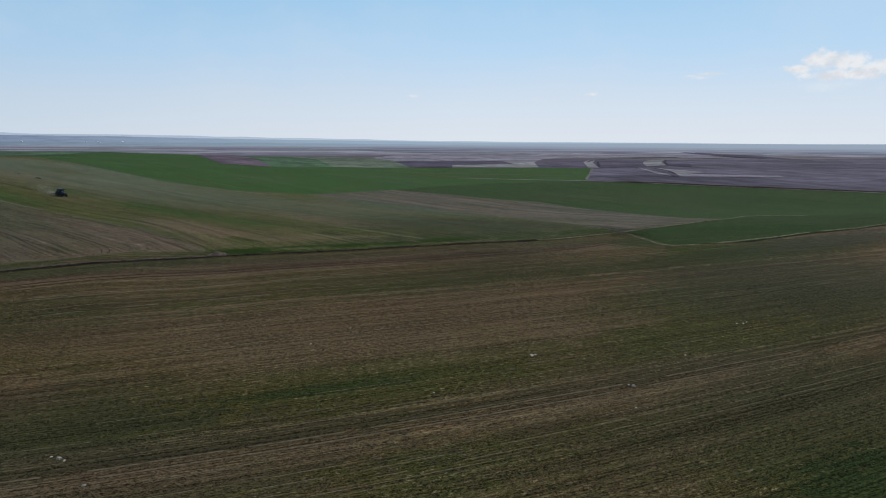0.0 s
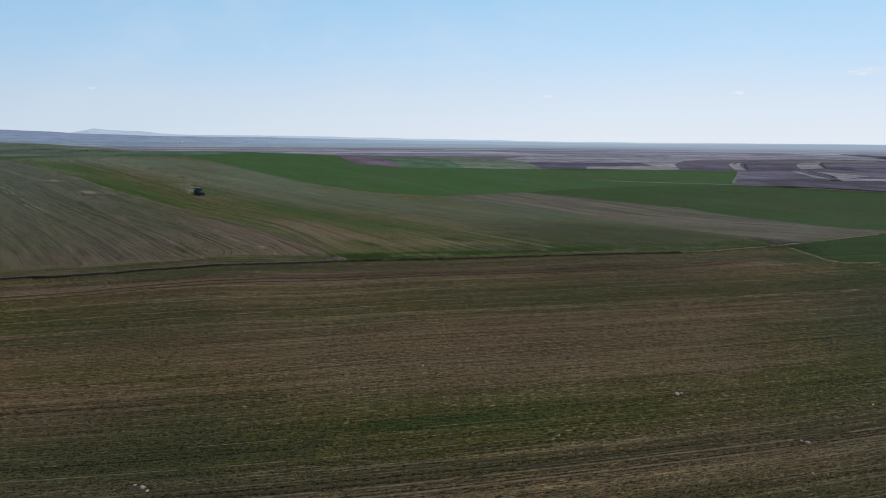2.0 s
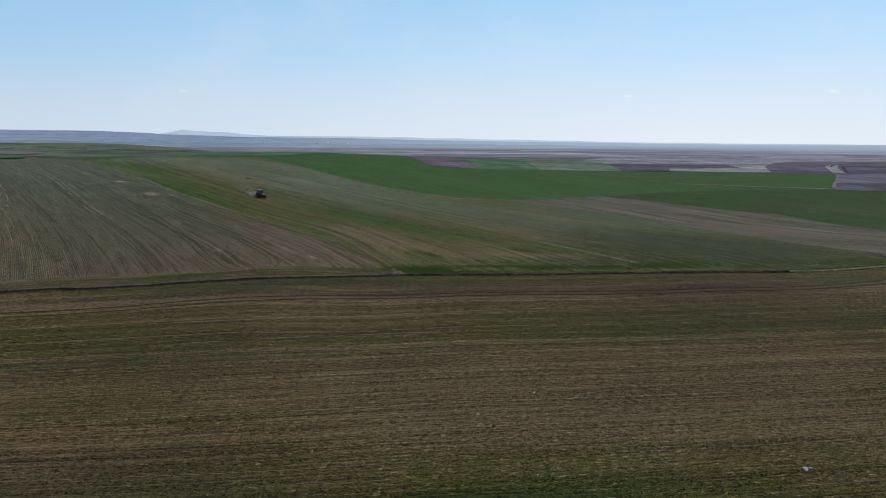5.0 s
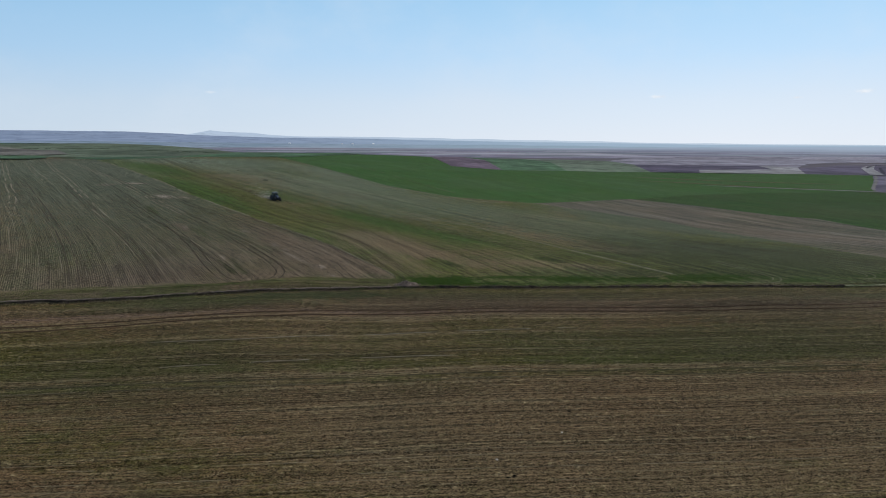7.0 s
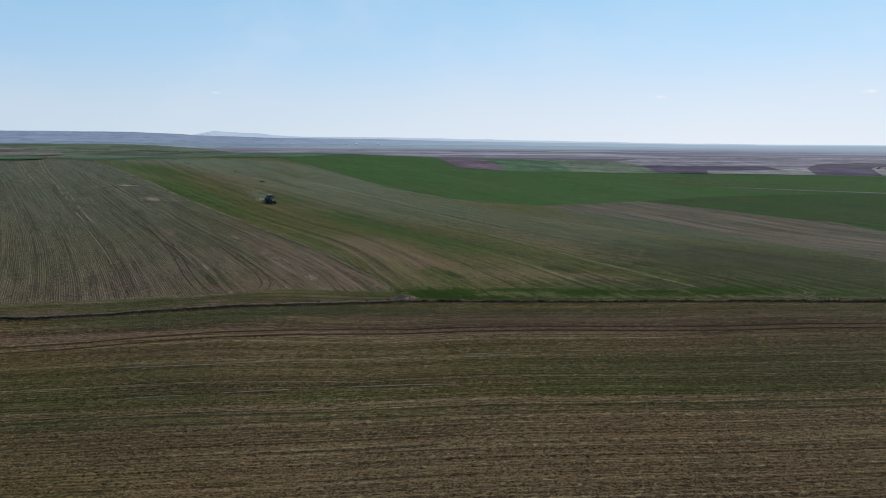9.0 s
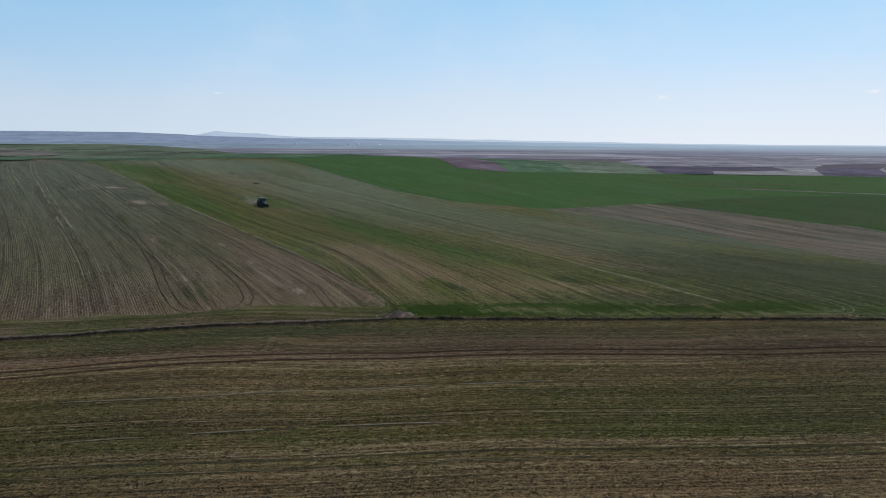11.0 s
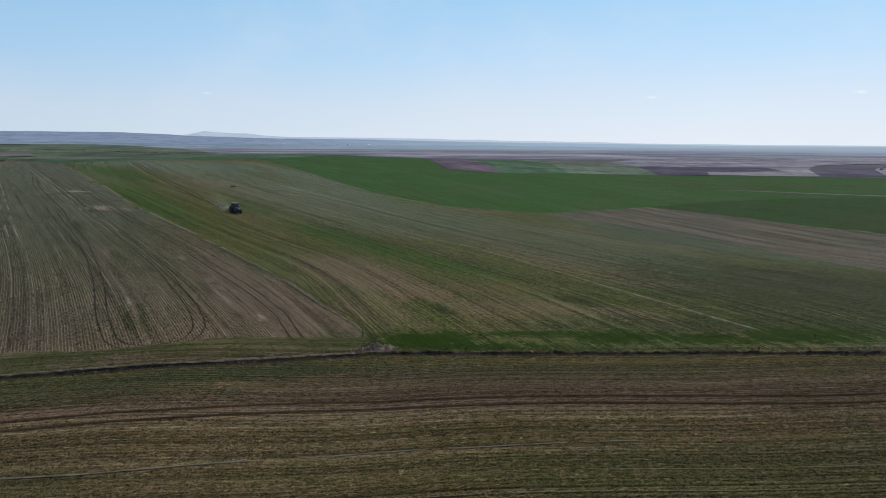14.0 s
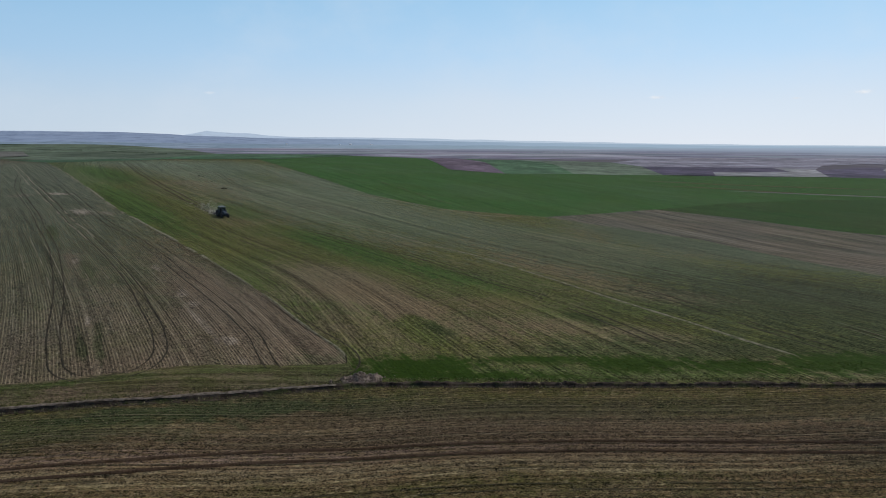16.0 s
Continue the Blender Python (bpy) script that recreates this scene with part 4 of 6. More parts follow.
# the hillside's tracks, with turns on the headland
ruts([(-160, 244), (-127, 193), (-109, 169), (-95, 151), (-86, 138.5), (-79.5, 130), (-71, 118), (-63, 105.7), (-56, 94.8), (-50.8, 86.1), (-46.7, 79), (-42.1, 71.1), (-38.2, 64.8), (-36.6, 62.6), (-34.6, 61.0), (-32.4, 60.6), (-30.3, 61.6), (-29.3, 63.2), (-29.2, 65), (-29.6, 67.2), (-30.5, 69.5),
      (-33.2, 74.6), (-35.8, 78.9), (-39.4, 84.5), (-44.6, 92.8), (-50.6, 101.6), (-56.4, 110), (-64.5, 121), (-75, 134.6), (-84.6, 146), (-95.8, 160.4), (-107.8, 175.6), (-125, 198.6), (-157, 243)],
     "dark wheel tracks down the sown hillside with a turn at the headland", mat=M_HILLRUT, gauge=1.2, step=0.8, stray=0.1, section=HILLRUT, seed=1.0)
ruts([(-196, 310), (-166, 268), (-122, 205), (-99, 174), (-86.3, 157.5), (-75.4, 144.4), (-67.5, 136), (-59.5, 126), (-51, 114.5), (-44.5, 105.2), (-38.7, 97), (-33.8, 90), (-28.4, 82.3), (-24.9, 77.2), (-22.6, 73.7), (-20.8, 70.2), (-19.1, 67.1), (-17.8, 65.5), (-16, 64.8), (-13.8, 65.4), (-12.4, 66.8),
      (-12.0, 69.1), (-12.6, 71.8), (-14.2, 74.4), (-17.6, 78.2), (-20.6, 82), (-24.2, 87), (-29, 93.6)],
     "dark wheel tracks curving along the hillside edge and turning at its foot", mat=M_HILLRUT, gauge=1.25, step=0.8, stray=0.1, section=HILLRUT, seed=2.0)


def hill_line(off, y0, y1, n=20):
    """A line beside the hillside's drill rows."""
    return [(hill_bend(y0 + (y1 - y0) * i / (n - 1)) + off, y0 + (y1 - y0) * i / (n - 1)) for i in range(n)]


for off, y0, y1, sd in ((-49.5, 58, 260, 3.0), (-62, 55, 250, 3.5), (-76, 52, 240, 4.0), (-90, 49, 230, 4.5), (-104, 47, 220, 4.7)):
    ruts(hill_line(off, y0, y1), "faint wheel tracks on the sown hillside", M_SOFTRUT, 1.25, stray=0.15, section=FAINT, seed=sd, gap=-0.3)
rh = random.Random(14)
off = -110.0
while off < -17:
    off += rh.choice((1.4, 2.1, 2.9, 3.7))
    y0 = max(66.0, 66 + rh.uniform(0, 30)) if off > -46 else rh.uniform(58, 90)
    w_ = rh.uniform(0.03, 0.06)
    ob = strip("straw_line", hill_line(off, y0, y0 + rh.uniform(20, 90), 12), [(-w_, 0.02), (0.0, 0.05), (w_, 0.02)], M_HILLSTRAW, 0.8, 0.08, 0, 30.0 + off, None, -0.1)
    tagged(ob, "thin pale line of straw along a drill row on the slope", "straw line", kind="stuff")
for line, sd in (([(-241, 345), (-190, 268), (-147.5, 205.8), (-108.2, 151.4), (-84.6, 119.3)], 41.0), ([(-214.7, 289), (-164.2, 217.4), (-133.4, 175.8)], 42.0),
                 ([(-200, 300), (-149.4, 230.4), (-124.5, 196.4), (-91.1, 154.1), (-69.9, 128.2)], 43.0), ([(-224, 287), (-149, 180), (-126, 148), (-114, 130), (-102.6, 115.4)], 44.0)):
    ruts(line, "pale wheel tracks over the brow of the sown hillside", M_HILLSTRAW, 1.4, seed=sd, section=[(-0.16, 0.03), (-0.07, 0.07), (0.07, 0.07), (0.16, 0.03)], stray=0.3, gap=-0.12)
# the valley field
LOOP = [(39.5, 88), (41.5, 81), (43.2, 76.6), (43.9, 74.4), (44.3, 72.2), (43.6, 70.3), (42.2, 69.3), (39.5, 68.9), (35, 68.6)]
ruts([(-176, 348), (-157, 315), (-134, 275), (-112, 239), (-92, 207), (-77, 184.5), (-66, 170), (-58, 160)], "fresh tractor tracks through the green cereal", M_RUT, 1.7, seed=5.0, section=DEEP)
ruts([(-128, 243), (-91, 189), (-66, 158.5), (-49, 140), (-34, 122)], "faint wheel tracks through the green cereal", M_SOFTRUT, 1.5, seed=5.3, section=FAINT, gap=-0.2)
ob = strip("straw_line", [(-152, 339), (-94, 242), (-73.4, 207.7), (-54.4, 183), (-38.6, 165), (-24, 154.2), (-14.8, 144.6), (-1.3, 130.4), (7.7, 116), (12.1, 108.4), (21.5, 91), (26.4, 80.7), (30.3, 73.8)], [(-0.25, 0.03), (0.0, 0.09), (0.25, 0.03)], M_EDGE, 0.5, 0.15, 0.03, 6.3, None, -0.35)
tagged(ob, "pale line of straw and weeds through the cereal", "straw line", kind="stuff")
ruts(LOOP, "loop of pale wheel tracks turning near the bank", M_LOOP, 1.1, 0.5, seed=8.0, section=HILLRUT, stray=0.1)
ruts([(57, 87), (58.4, 81.8), (59.3, 78.7), (59.4, 75.4), (57.8, 73.3), (54.9, 73.2)], "second loop of wheel tracks by the bank", M_LOOP, 1.1, 0.5, seed=8.5, section=HILLRUT, stray=0.1, gap=-0.2)


def valley_line(off, y0, y1, n=16):
    """A line beside the valley field's drill rows."""
    return [(valley_bend(y0 + (y1 - y0) * i / (n - 1)) + off, y0 + (y1 - y0) * i / (n - 1)) for i in range(n)]


for line, sd in (([(-40, 152), (-33, 146.5), (-26, 139), (-18.5, 132.4), (-11.8, 127.1), (-5.5, 118.5), (-0.9, 111.6), (3.2, 105.7), (6.9, 101), (10.2, 95), (13, 90.2), (15.4, 84.8), (17.5, 80), (19, 76.8)], 9.0),
                 ([(6, 163), (13.4, 153.6), (20.5, 140.5), (27, 128.6), (30.2, 121), (33.5, 114.6)], 9.2),
                 ([(19, 110), (22.5, 105), (24.3, 101), (27, 94), (29, 89), (30.6, 84.4), (32.2, 80.7), (33.7, 77.6), (35.2, 75.2)], 9.5),
                 ([(37, 168), (44, 154.5), (48.2, 146.6), (51, 139), (55, 131)], 9.7),
                 ([(37.5, 120.5), (40.5, 113), (42.6, 107.6), (44.3, 102), (46, 98), (49, 92)], 9.9),
                 ([(-112, 294), (-85.1, 240.2), (-68.2, 211.7), (-58, 198)], 10.2)):
    ruts(line, "dark wheel tracks along the drill rows", M_HILLRUT, 1.5, 0.8, seed=sd, section=VALLEYRUT, stray=0.12, gap=-0.5)
for off, y0, y1, sd in ((8.5, 300, 96, 9.1), (21, 210, 88, 9.4), (50, 150, 90, 9.8), (-11, 300, 120, 10.4), (-4, 150, 82, 10.6), (15, 120, 76, 10.8), (43, 130, 80, 11.3)):
    ruts(valley_line(off, y0, y1), "faint wheel tracks along the drill rows", M_RUT, 1.5, seed=sd, section=FAINT, stray=0.12, gap=-0.15)
ob = strip("straw_line", [(-110, 346), (-93.8, 312), (-75.8, 274.1), (-60.6, 247.4), (-48, 233.5), (-37, 222), (-27.7, 216), (-21.4, 211.4), (-10.3, 201.5), (-2.6, 196), (6, 198)], [(-0.3, 0.03), (0.0, 0.1), (0.3, 0.03)], M_EDGE, 0.8, 0.3, 0.03, 6.6, None, -0.25)
tagged(ob, "pale broken line of weeds beside the green field", "straw line", kind="stuff")
for line, sd in (([(-95.5, 399), (-60, 322), (-34.5, 266.6), (-19.2, 233), (-4.4, 206.7)], 45.0), ([(-118, 385), (-84, 318), (-58, 268)], 46.0)):
    ob = strip("straw_line", line, [(-0.22, 0.03), (0.0, 0.12), (0.22, 0.03)], M_GRASSLINE, 1.0, 0.3, 0.03, sd, None, -0.1)
    tagged(ob, "faint pale line of weeds along the green rows", "straw line", kind="stuff")
for line, w_, missing in (([(-12.8, 71), (-14.4, 73.8), (-18.5, 79), (-23.2, 85), (-29.8, 94.8), (-37.9, 106.4), (-47.4, 119.4)], 0.18, -0.08),
                          ([(-44, 114.8), (-47.4, 119.4), (-59, 134.7), (-71.2, 148.6), (-86, 165.6), (-113, 202), (-158, 265.5), (-197, 319.5)], 0.34, -0.2)):
    strip_edge = strip("field_edge", line, [(-w_, 0.03), (-w_ * 0.35, 0.10), (w_ * 0.35, 0.10), (w_, 0.03)], M_EDGE, 0.4, 0.3, 0.05, 6.0, None, missing)
    tagged(strip_edge, "pale dry weeds along the edge of the sown hillside", "field edge", kind="structure")


def near_line(v, x0, x1, n=14):
    """A line that follows the drill rows of the near field at distance v across them."""
    out = []
    for i in range(n):
        x = x0 + (x1 - x0) * i / (n - 1)
        y = v + 0.13 * x
        for _ in range(6):
            y = v + float(drift(x, y))
        out.append((x, y))
    return out


RED_LINE = [(-85, 34.5), (-54, 39.1), (-48, 40.1), (-42, 41.5), (-36, 43.3), (-30, 45.0), (-24, 46.8), (-17.6, 49.2), (-12, 51.0), (-2, 52.8), (9, 54.0), (20, 54.3), (28, 54.5), (37, 55.3), (44, 55.9), (51, 57), (60, 59.3), (69, 63.2)]
ruts(RED_LINE, "reddish wheel tracks pressed across the thin cereal", M_RED, 1.5, 0.5, [(-0.20, 0.02), (-0.13, 0.04), (0.13, 0.04), (0.20, 0.02)], stray=0.2, seed=10.0)


def tread_marks():
    """Slanting lug prints left along the two reddish tracks."""
    verts, faces = [], []
    line = [q for q in curve_points(RED_LINE, 0.22) if -45 < q.x < 45]
    for i in range(1, len(line) - 1):
        t = (line[i + 1] - line[i - 1]).normalized()
        side = Vector((-t.y, t.x))
        for s in (-0.75, 0.75):
            mid_ = line[i] + side * (s + 0.2 * (rough(line[i].x, line[i].y, 0.09, 10.0) + 0.25 * rough(line[i].x, line[i].y, 0.4, 10.0)))
            for lean in (-1, 1):
                if rough(mid_.x * 3, mid_.y * 3 + lean, 0.7, 2.0) < -0.25:
                    continue
                o = len(verts)
                for u, v, z in ((-0.03, 0.02, 0.0), (0.03, 0.02, 0.0), (0.10, 0.17, 0.0), (0.04, 0.17, 0.0), (0.0, 0.02, 0.03), (0.07, 0.17, 0.03)):
                    w = mid_ + t * u + side * (v * lean)
                    verts.append((w.x, w.y, float(land(w.x, w.y)) + 0.05 + z))
                faces += [(o, o + 4, o + 5, o + 3), (o + 4, o + 1, o + 2, o + 5), (o, o + 1, o + 4), (o + 3, o + 5, o + 2)]
    ob = link_mesh("tread_marks", verts, faces, M_TREADTOP, None, True)
    return tagged(ob, "slanting lug prints in the reddish wheel tracks", "tread marks", kind="stuff")


M_TREADTOP = track_material("pressed reddish clods", (0.040, 0.025, 0.018), (0.085, 0.056, 0.042))
tread_marks()
ruts(near_line(31.7, -70, 95, 22), "dark tramlines across the thin cereal", M_GREENLINE, 1.3, 0.8, [(-0.11, 0.03), (-0.05, 0.035), (0.05, 0.035), (0.11, 0.03)], stray=0.15, gap=-0.2, seed=11.0)
ruts(near_line(-9.4, -40, 120, 22), "straw-edged wheel tracks across the thin cereal", M_SOFTSTRAW, 1.3, 0.8, [(-0.12, 0.03), (0.0, 0.04), (0.12, 0.03)], stray=0.15, gap=-0.35, seed=12.0)
ruts(near_line(-7.2, -40, 120, 22), "dark tramlines across the thin cereal", M_GREENLINE, 1.5, 0.8, [(-0.15, 0.03), (-0.06, 0.035), (0.06, 0.035), (0.15, 0.03)], stray=0.2, gap=-0.2, seed=12.5)
for line, sd in (([(-35.9, 36.3), (-27.8, 37.6), (-23.9, 38.6), (-15.9, 41.4), (-8.1, 43.5), (-0.4, 44.9), (6.6, 46.1), (12.3, 46.8)], 51.0),
                 ([(-31.7, 30.3), (-25.4, 31.6), (-21.3, 32.8), (-14.0, 34.8), (-8.2, 36.1), (-1.4, 37.0)], 52.0)):
    ob = strip("straw_line", line, [(-0.065, 0.05), (0.0, 0.10), (0.065, 0.05)], M_HILLSTRAW, 0.5, 0.08, 0, sd, None, -0.25)
    tagged(ob, "long pale line of straw across the thin cereal", "straw line", kind="stuff")
rl = random.Random(4)
v_row = -20.0
while v_row < 63:
    v_row += rl.choice((0.7, 1.0, 1.4, 2.1))
    pale_one = rl.random() < 0.6
    x_mid, half = rl.uniform(-30, 50), rl.uniform(25, 80)
    w_ = rl.uniform(0.018, 0.042)
    ob = strip("straw_line" if pale_one else "furrow_line", near_line(v_row, max(-85, x_mid - half), min(110, x_mid + half), 18),
               [(-w_, 0.035), (0.0, 0.04), (w_, 0.035)], M_STRAWLINE if pale_one else M_GREENLINE, 0.6, 0.10, 0, 20.0 + v_row, None, -0.12)
    tagged(ob, "thin line of pale straw along a drill row" if pale_one else "narrow dark furrow along a drill row", "straw line" if pale_one else "furrow", kind="stuff")
road = strip("dirt_road", [(120, 392), (160, 377), (202, 360), (232, 326), (260, 294), (312, 240), (400, 142)], [(-2.0, 0.15), (-1.0, 0.35), (0.0, 0.4), (1.0, 0.35), (2.0, 0.15)], M_FARROAD, 6, 1.0, 0.05, 5.0)
tagged(road, "pale dirt road along the edge of the fallow plain", "road", kind="structure")
verge_r = strip("ditch", [(205, 358), (235, 323), (263, 291), (315, 238), (402, 140)], [(-1.6, 0.2), (-0.4, 0.9), (0.5, 0.9), (1.6, 0.2)], M_RUT, 6, 0.6, 0.2, 5.5)
tagged(verge_r, "dark weedy ditch beside the dirt road", "ditch", kind="structure")
ruts([(87, 420), (124, 407), (156, 384), (200, 363)], "pale wheel tracks through the green field", M_GRASSLINE, 4.0, 6, [(-0.8, 0.05), (0, 0.3), (0.8, 0.05)], seed=13.0)
ruts([(90, 470), (150, 452), (220, 430)], "pale wheel tracks through the green field", M_GRASSLINE, 4.0, 6, [(-0.8, 0.05), (0, 0.3), (0.8, 0.05)], seed=13.5)
for pts in ([(410, 778), (400, 757), (354, 661), (314, 576)], [(366, 716), (407, 792), (445, 845), (483, 875), (530, 891), (560, 870)], [(531, 819), (478, 735), (409, 613)], [(360, 562), (340, 507), (322, 462), (295, 410)]):
    ob = strip("ditch", pts, [(-1.5, 0.5), (0.0, 0.9), (1.5, 0.5)], M_FARDITCH, 8, 1.0, 0.1, 16.0)
    tagged(ob, "dark drain along the edge of a pale field", "ditch", kind="structure")
strip_e2 = strip("field_edge", [(303, 568), (255, 470), (215, 392), (203, 362)], [(-1.1, 0.1), (0, 0.5), (1.1, 0.1)], M_FARROAD, 8, 1.0, 0.1, 14.0)
tagged(strip_e2, "pale bare edge of the green field", "field edge", kind="structure")


hedge = strip("field_edge", [(-430, 520), (-377, 520), (-349, 540), (-312, 546), (-252, 523), (-201, 506)], [(-1.0, 0.3), (-0.4, 0.6), (0.4, 0.6), (1.0, 0.3)], M_HEDGE, 4, 3.0, 0.3, 15.0, None, -0.1)
tagged(hedge, "dark line of rough grass between back slope fields", "field edge", kind="structure")


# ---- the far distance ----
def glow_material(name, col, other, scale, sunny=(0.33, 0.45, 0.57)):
    """Land so far off that only its hazy tone is left, painted as a glow, paler on the sun's side."""
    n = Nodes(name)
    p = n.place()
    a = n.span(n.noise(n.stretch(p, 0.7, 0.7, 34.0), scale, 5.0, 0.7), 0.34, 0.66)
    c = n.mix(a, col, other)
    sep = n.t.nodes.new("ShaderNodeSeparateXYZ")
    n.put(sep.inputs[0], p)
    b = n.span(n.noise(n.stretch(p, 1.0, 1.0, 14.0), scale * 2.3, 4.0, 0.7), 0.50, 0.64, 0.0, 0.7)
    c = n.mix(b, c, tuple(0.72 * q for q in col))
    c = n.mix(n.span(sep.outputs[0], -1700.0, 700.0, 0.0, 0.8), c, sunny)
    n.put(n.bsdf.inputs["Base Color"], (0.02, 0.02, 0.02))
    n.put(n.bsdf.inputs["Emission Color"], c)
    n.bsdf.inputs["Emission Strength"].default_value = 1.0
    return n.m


def hills(label, profile, radius, depth, mat, rugged, seed):
    """A range of low hills on the skyline; profile: (degrees clockwise from +y, height)."""
    turns = np.arange(profile[0][0], profile[-1][0] + 0.01, 0.2)
    tops = np.interp(turns, [p[0] for p in profile], [p[1] for p in profile])
    verts, faces = [], []
    for a, top in zip(turns, tops):
        top += rugged * (rough(a, 0, 0.35, seed) + 0.5 * rough(a, 0, 1.1, seed + 3))
        s, c = math.sin(radians(a)), math.cos(radians(a))
        for k, (r, f) in enumerate(((-1.0, 0.0), (-0.75, 0.18), (-0.5, 0.42), (-0.25, 0.74), (0.0, 1.0), (0.3, 0.7))):
            rr = radius + r * depth
            base = float(land(s * rr, c * rr)) - 14
            z = base + (top - base) * f * (1 if k in (0, 4) else 1 + 0.12 * rough(a, r, 0.5, seed + k))
            verts.append((s * rr, c * rr, z))
    for i in range(len(turns) - 1):
        for j in range(5):
            faces.append((i * 6 + j, i * 6 + j + 1, i * 6 + 6 + j + 1, i * 6 + 6 + j)[::-1])
    return tagged(link_mesh("backdrop_hills", verts, faces, mat), label, "hills", kind="structure")


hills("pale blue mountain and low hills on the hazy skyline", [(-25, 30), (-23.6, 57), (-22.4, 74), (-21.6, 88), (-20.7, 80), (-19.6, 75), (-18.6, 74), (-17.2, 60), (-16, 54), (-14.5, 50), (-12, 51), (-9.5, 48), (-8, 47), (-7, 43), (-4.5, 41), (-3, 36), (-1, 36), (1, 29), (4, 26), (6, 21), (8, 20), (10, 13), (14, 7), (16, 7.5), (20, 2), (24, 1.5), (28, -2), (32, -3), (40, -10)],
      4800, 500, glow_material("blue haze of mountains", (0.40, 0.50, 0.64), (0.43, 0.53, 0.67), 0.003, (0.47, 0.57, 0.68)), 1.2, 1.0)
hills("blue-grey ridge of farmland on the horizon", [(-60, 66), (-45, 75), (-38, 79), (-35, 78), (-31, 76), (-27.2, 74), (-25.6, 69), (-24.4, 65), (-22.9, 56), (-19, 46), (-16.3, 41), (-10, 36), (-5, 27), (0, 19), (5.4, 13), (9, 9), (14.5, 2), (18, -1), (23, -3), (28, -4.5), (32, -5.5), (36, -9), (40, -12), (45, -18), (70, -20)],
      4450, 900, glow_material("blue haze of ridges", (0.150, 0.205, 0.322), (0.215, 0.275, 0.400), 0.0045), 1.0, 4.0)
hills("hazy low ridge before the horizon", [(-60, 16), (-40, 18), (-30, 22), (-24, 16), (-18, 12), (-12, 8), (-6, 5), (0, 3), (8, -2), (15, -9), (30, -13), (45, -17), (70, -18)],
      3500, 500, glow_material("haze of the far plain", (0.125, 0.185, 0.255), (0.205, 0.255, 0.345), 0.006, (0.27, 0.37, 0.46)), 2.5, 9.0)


def far_plain():
    """The hazy patchwork of the plain, from well beyond the last clear field to the foot of the ridges."""
    n = Nodes("haze over the patchwork plain")
    p = n.place()
    away = n.t.nodes.new("ShaderNodeVectorMath")
    away.operation = "LENGTH"
    n.put(away.inputs[0], p)
    sep3 = n.t.nodes.new("ShaderNodeSeparateXYZ")
    n.put(sep3.inputs[0], p)
    # fields grow wider with distance, in long blocks that lie across the view of the hill
    far_log = n.math("LOGARITHM", away.outputs["Value"], 2.71828)
    slope = n.math("DIVIDE", sep3.outputs[0], sep3.outputs[1])
    c = None
    for wide, deep, skew in ((8.0, 13.0, 1.9), (15.0, 31.0, -2.6)):
        spot = n.t.nodes.new("ShaderNodeCombineXYZ")
        n.put(spot.inputs[0], n.math("MULTIPLY", slope, wide))
        n.put(spot.inputs[1], n.math("MULTIPLY_ADD", far_log, deep, n.math("MULTIPLY", slope, skew)))
        v = n.t.nodes.new("ShaderNodeTexVoronoi")
        n.put(v.inputs["Vector"], spot.outputs[0])
        v.inputs["Scale"].default_value = 1.0
        sep = n.t.nodes.new("ShaderNodeSeparateColor")
        n.put(sep.inputs[0], v.outputs["Color"])
        if c is None:
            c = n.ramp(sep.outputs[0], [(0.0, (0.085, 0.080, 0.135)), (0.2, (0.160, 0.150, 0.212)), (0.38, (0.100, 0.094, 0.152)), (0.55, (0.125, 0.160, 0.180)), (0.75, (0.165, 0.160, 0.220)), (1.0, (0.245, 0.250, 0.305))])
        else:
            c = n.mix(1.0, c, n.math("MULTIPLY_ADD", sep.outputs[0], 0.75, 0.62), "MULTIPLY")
    # haze painted into the glowing colour, thicker with distance and towards the sun's side
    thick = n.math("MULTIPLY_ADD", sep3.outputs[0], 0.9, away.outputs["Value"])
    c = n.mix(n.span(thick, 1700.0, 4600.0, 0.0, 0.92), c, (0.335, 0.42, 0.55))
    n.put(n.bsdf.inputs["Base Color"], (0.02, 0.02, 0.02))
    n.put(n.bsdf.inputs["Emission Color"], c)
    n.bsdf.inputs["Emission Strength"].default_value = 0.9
    verts, faces = [], []
    turns = np.radians(np.arange(-70, 80.1, 1.5))
    radii = np.geomspace(1350, 4700, 30)
    for r in radii:
        x, y = r * np.sin(turns), r * np.cos(turns)
        verts += list(zip(x.tolist(), y.tolist(), (land(x, y) - 0.3 + 0.0001 * (r - 1350)).tolist()))
    m = len(turns)
    for i in range(len(radii) - 1):
        for j in range(m - 1):
            faces.append((i * m + j, i * m + j + 1, i * m + m + j + 1, i * m + m + j)[::-1])
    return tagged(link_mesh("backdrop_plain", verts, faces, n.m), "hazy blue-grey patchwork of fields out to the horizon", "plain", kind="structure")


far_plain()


# ---- small growth ----
def rng_points(rng, count, x0, x1, y0, y1, spacing=None):
    x, y = rng.uniform(x0, x1, count), rng.uniform(y0, y1, count)
    if spacing:
        v = y - (drift(x, y))
        y = y + (np.round(v / spacing) * spacing - v) + rng.normal(0, 0.03, count)
    return x, y


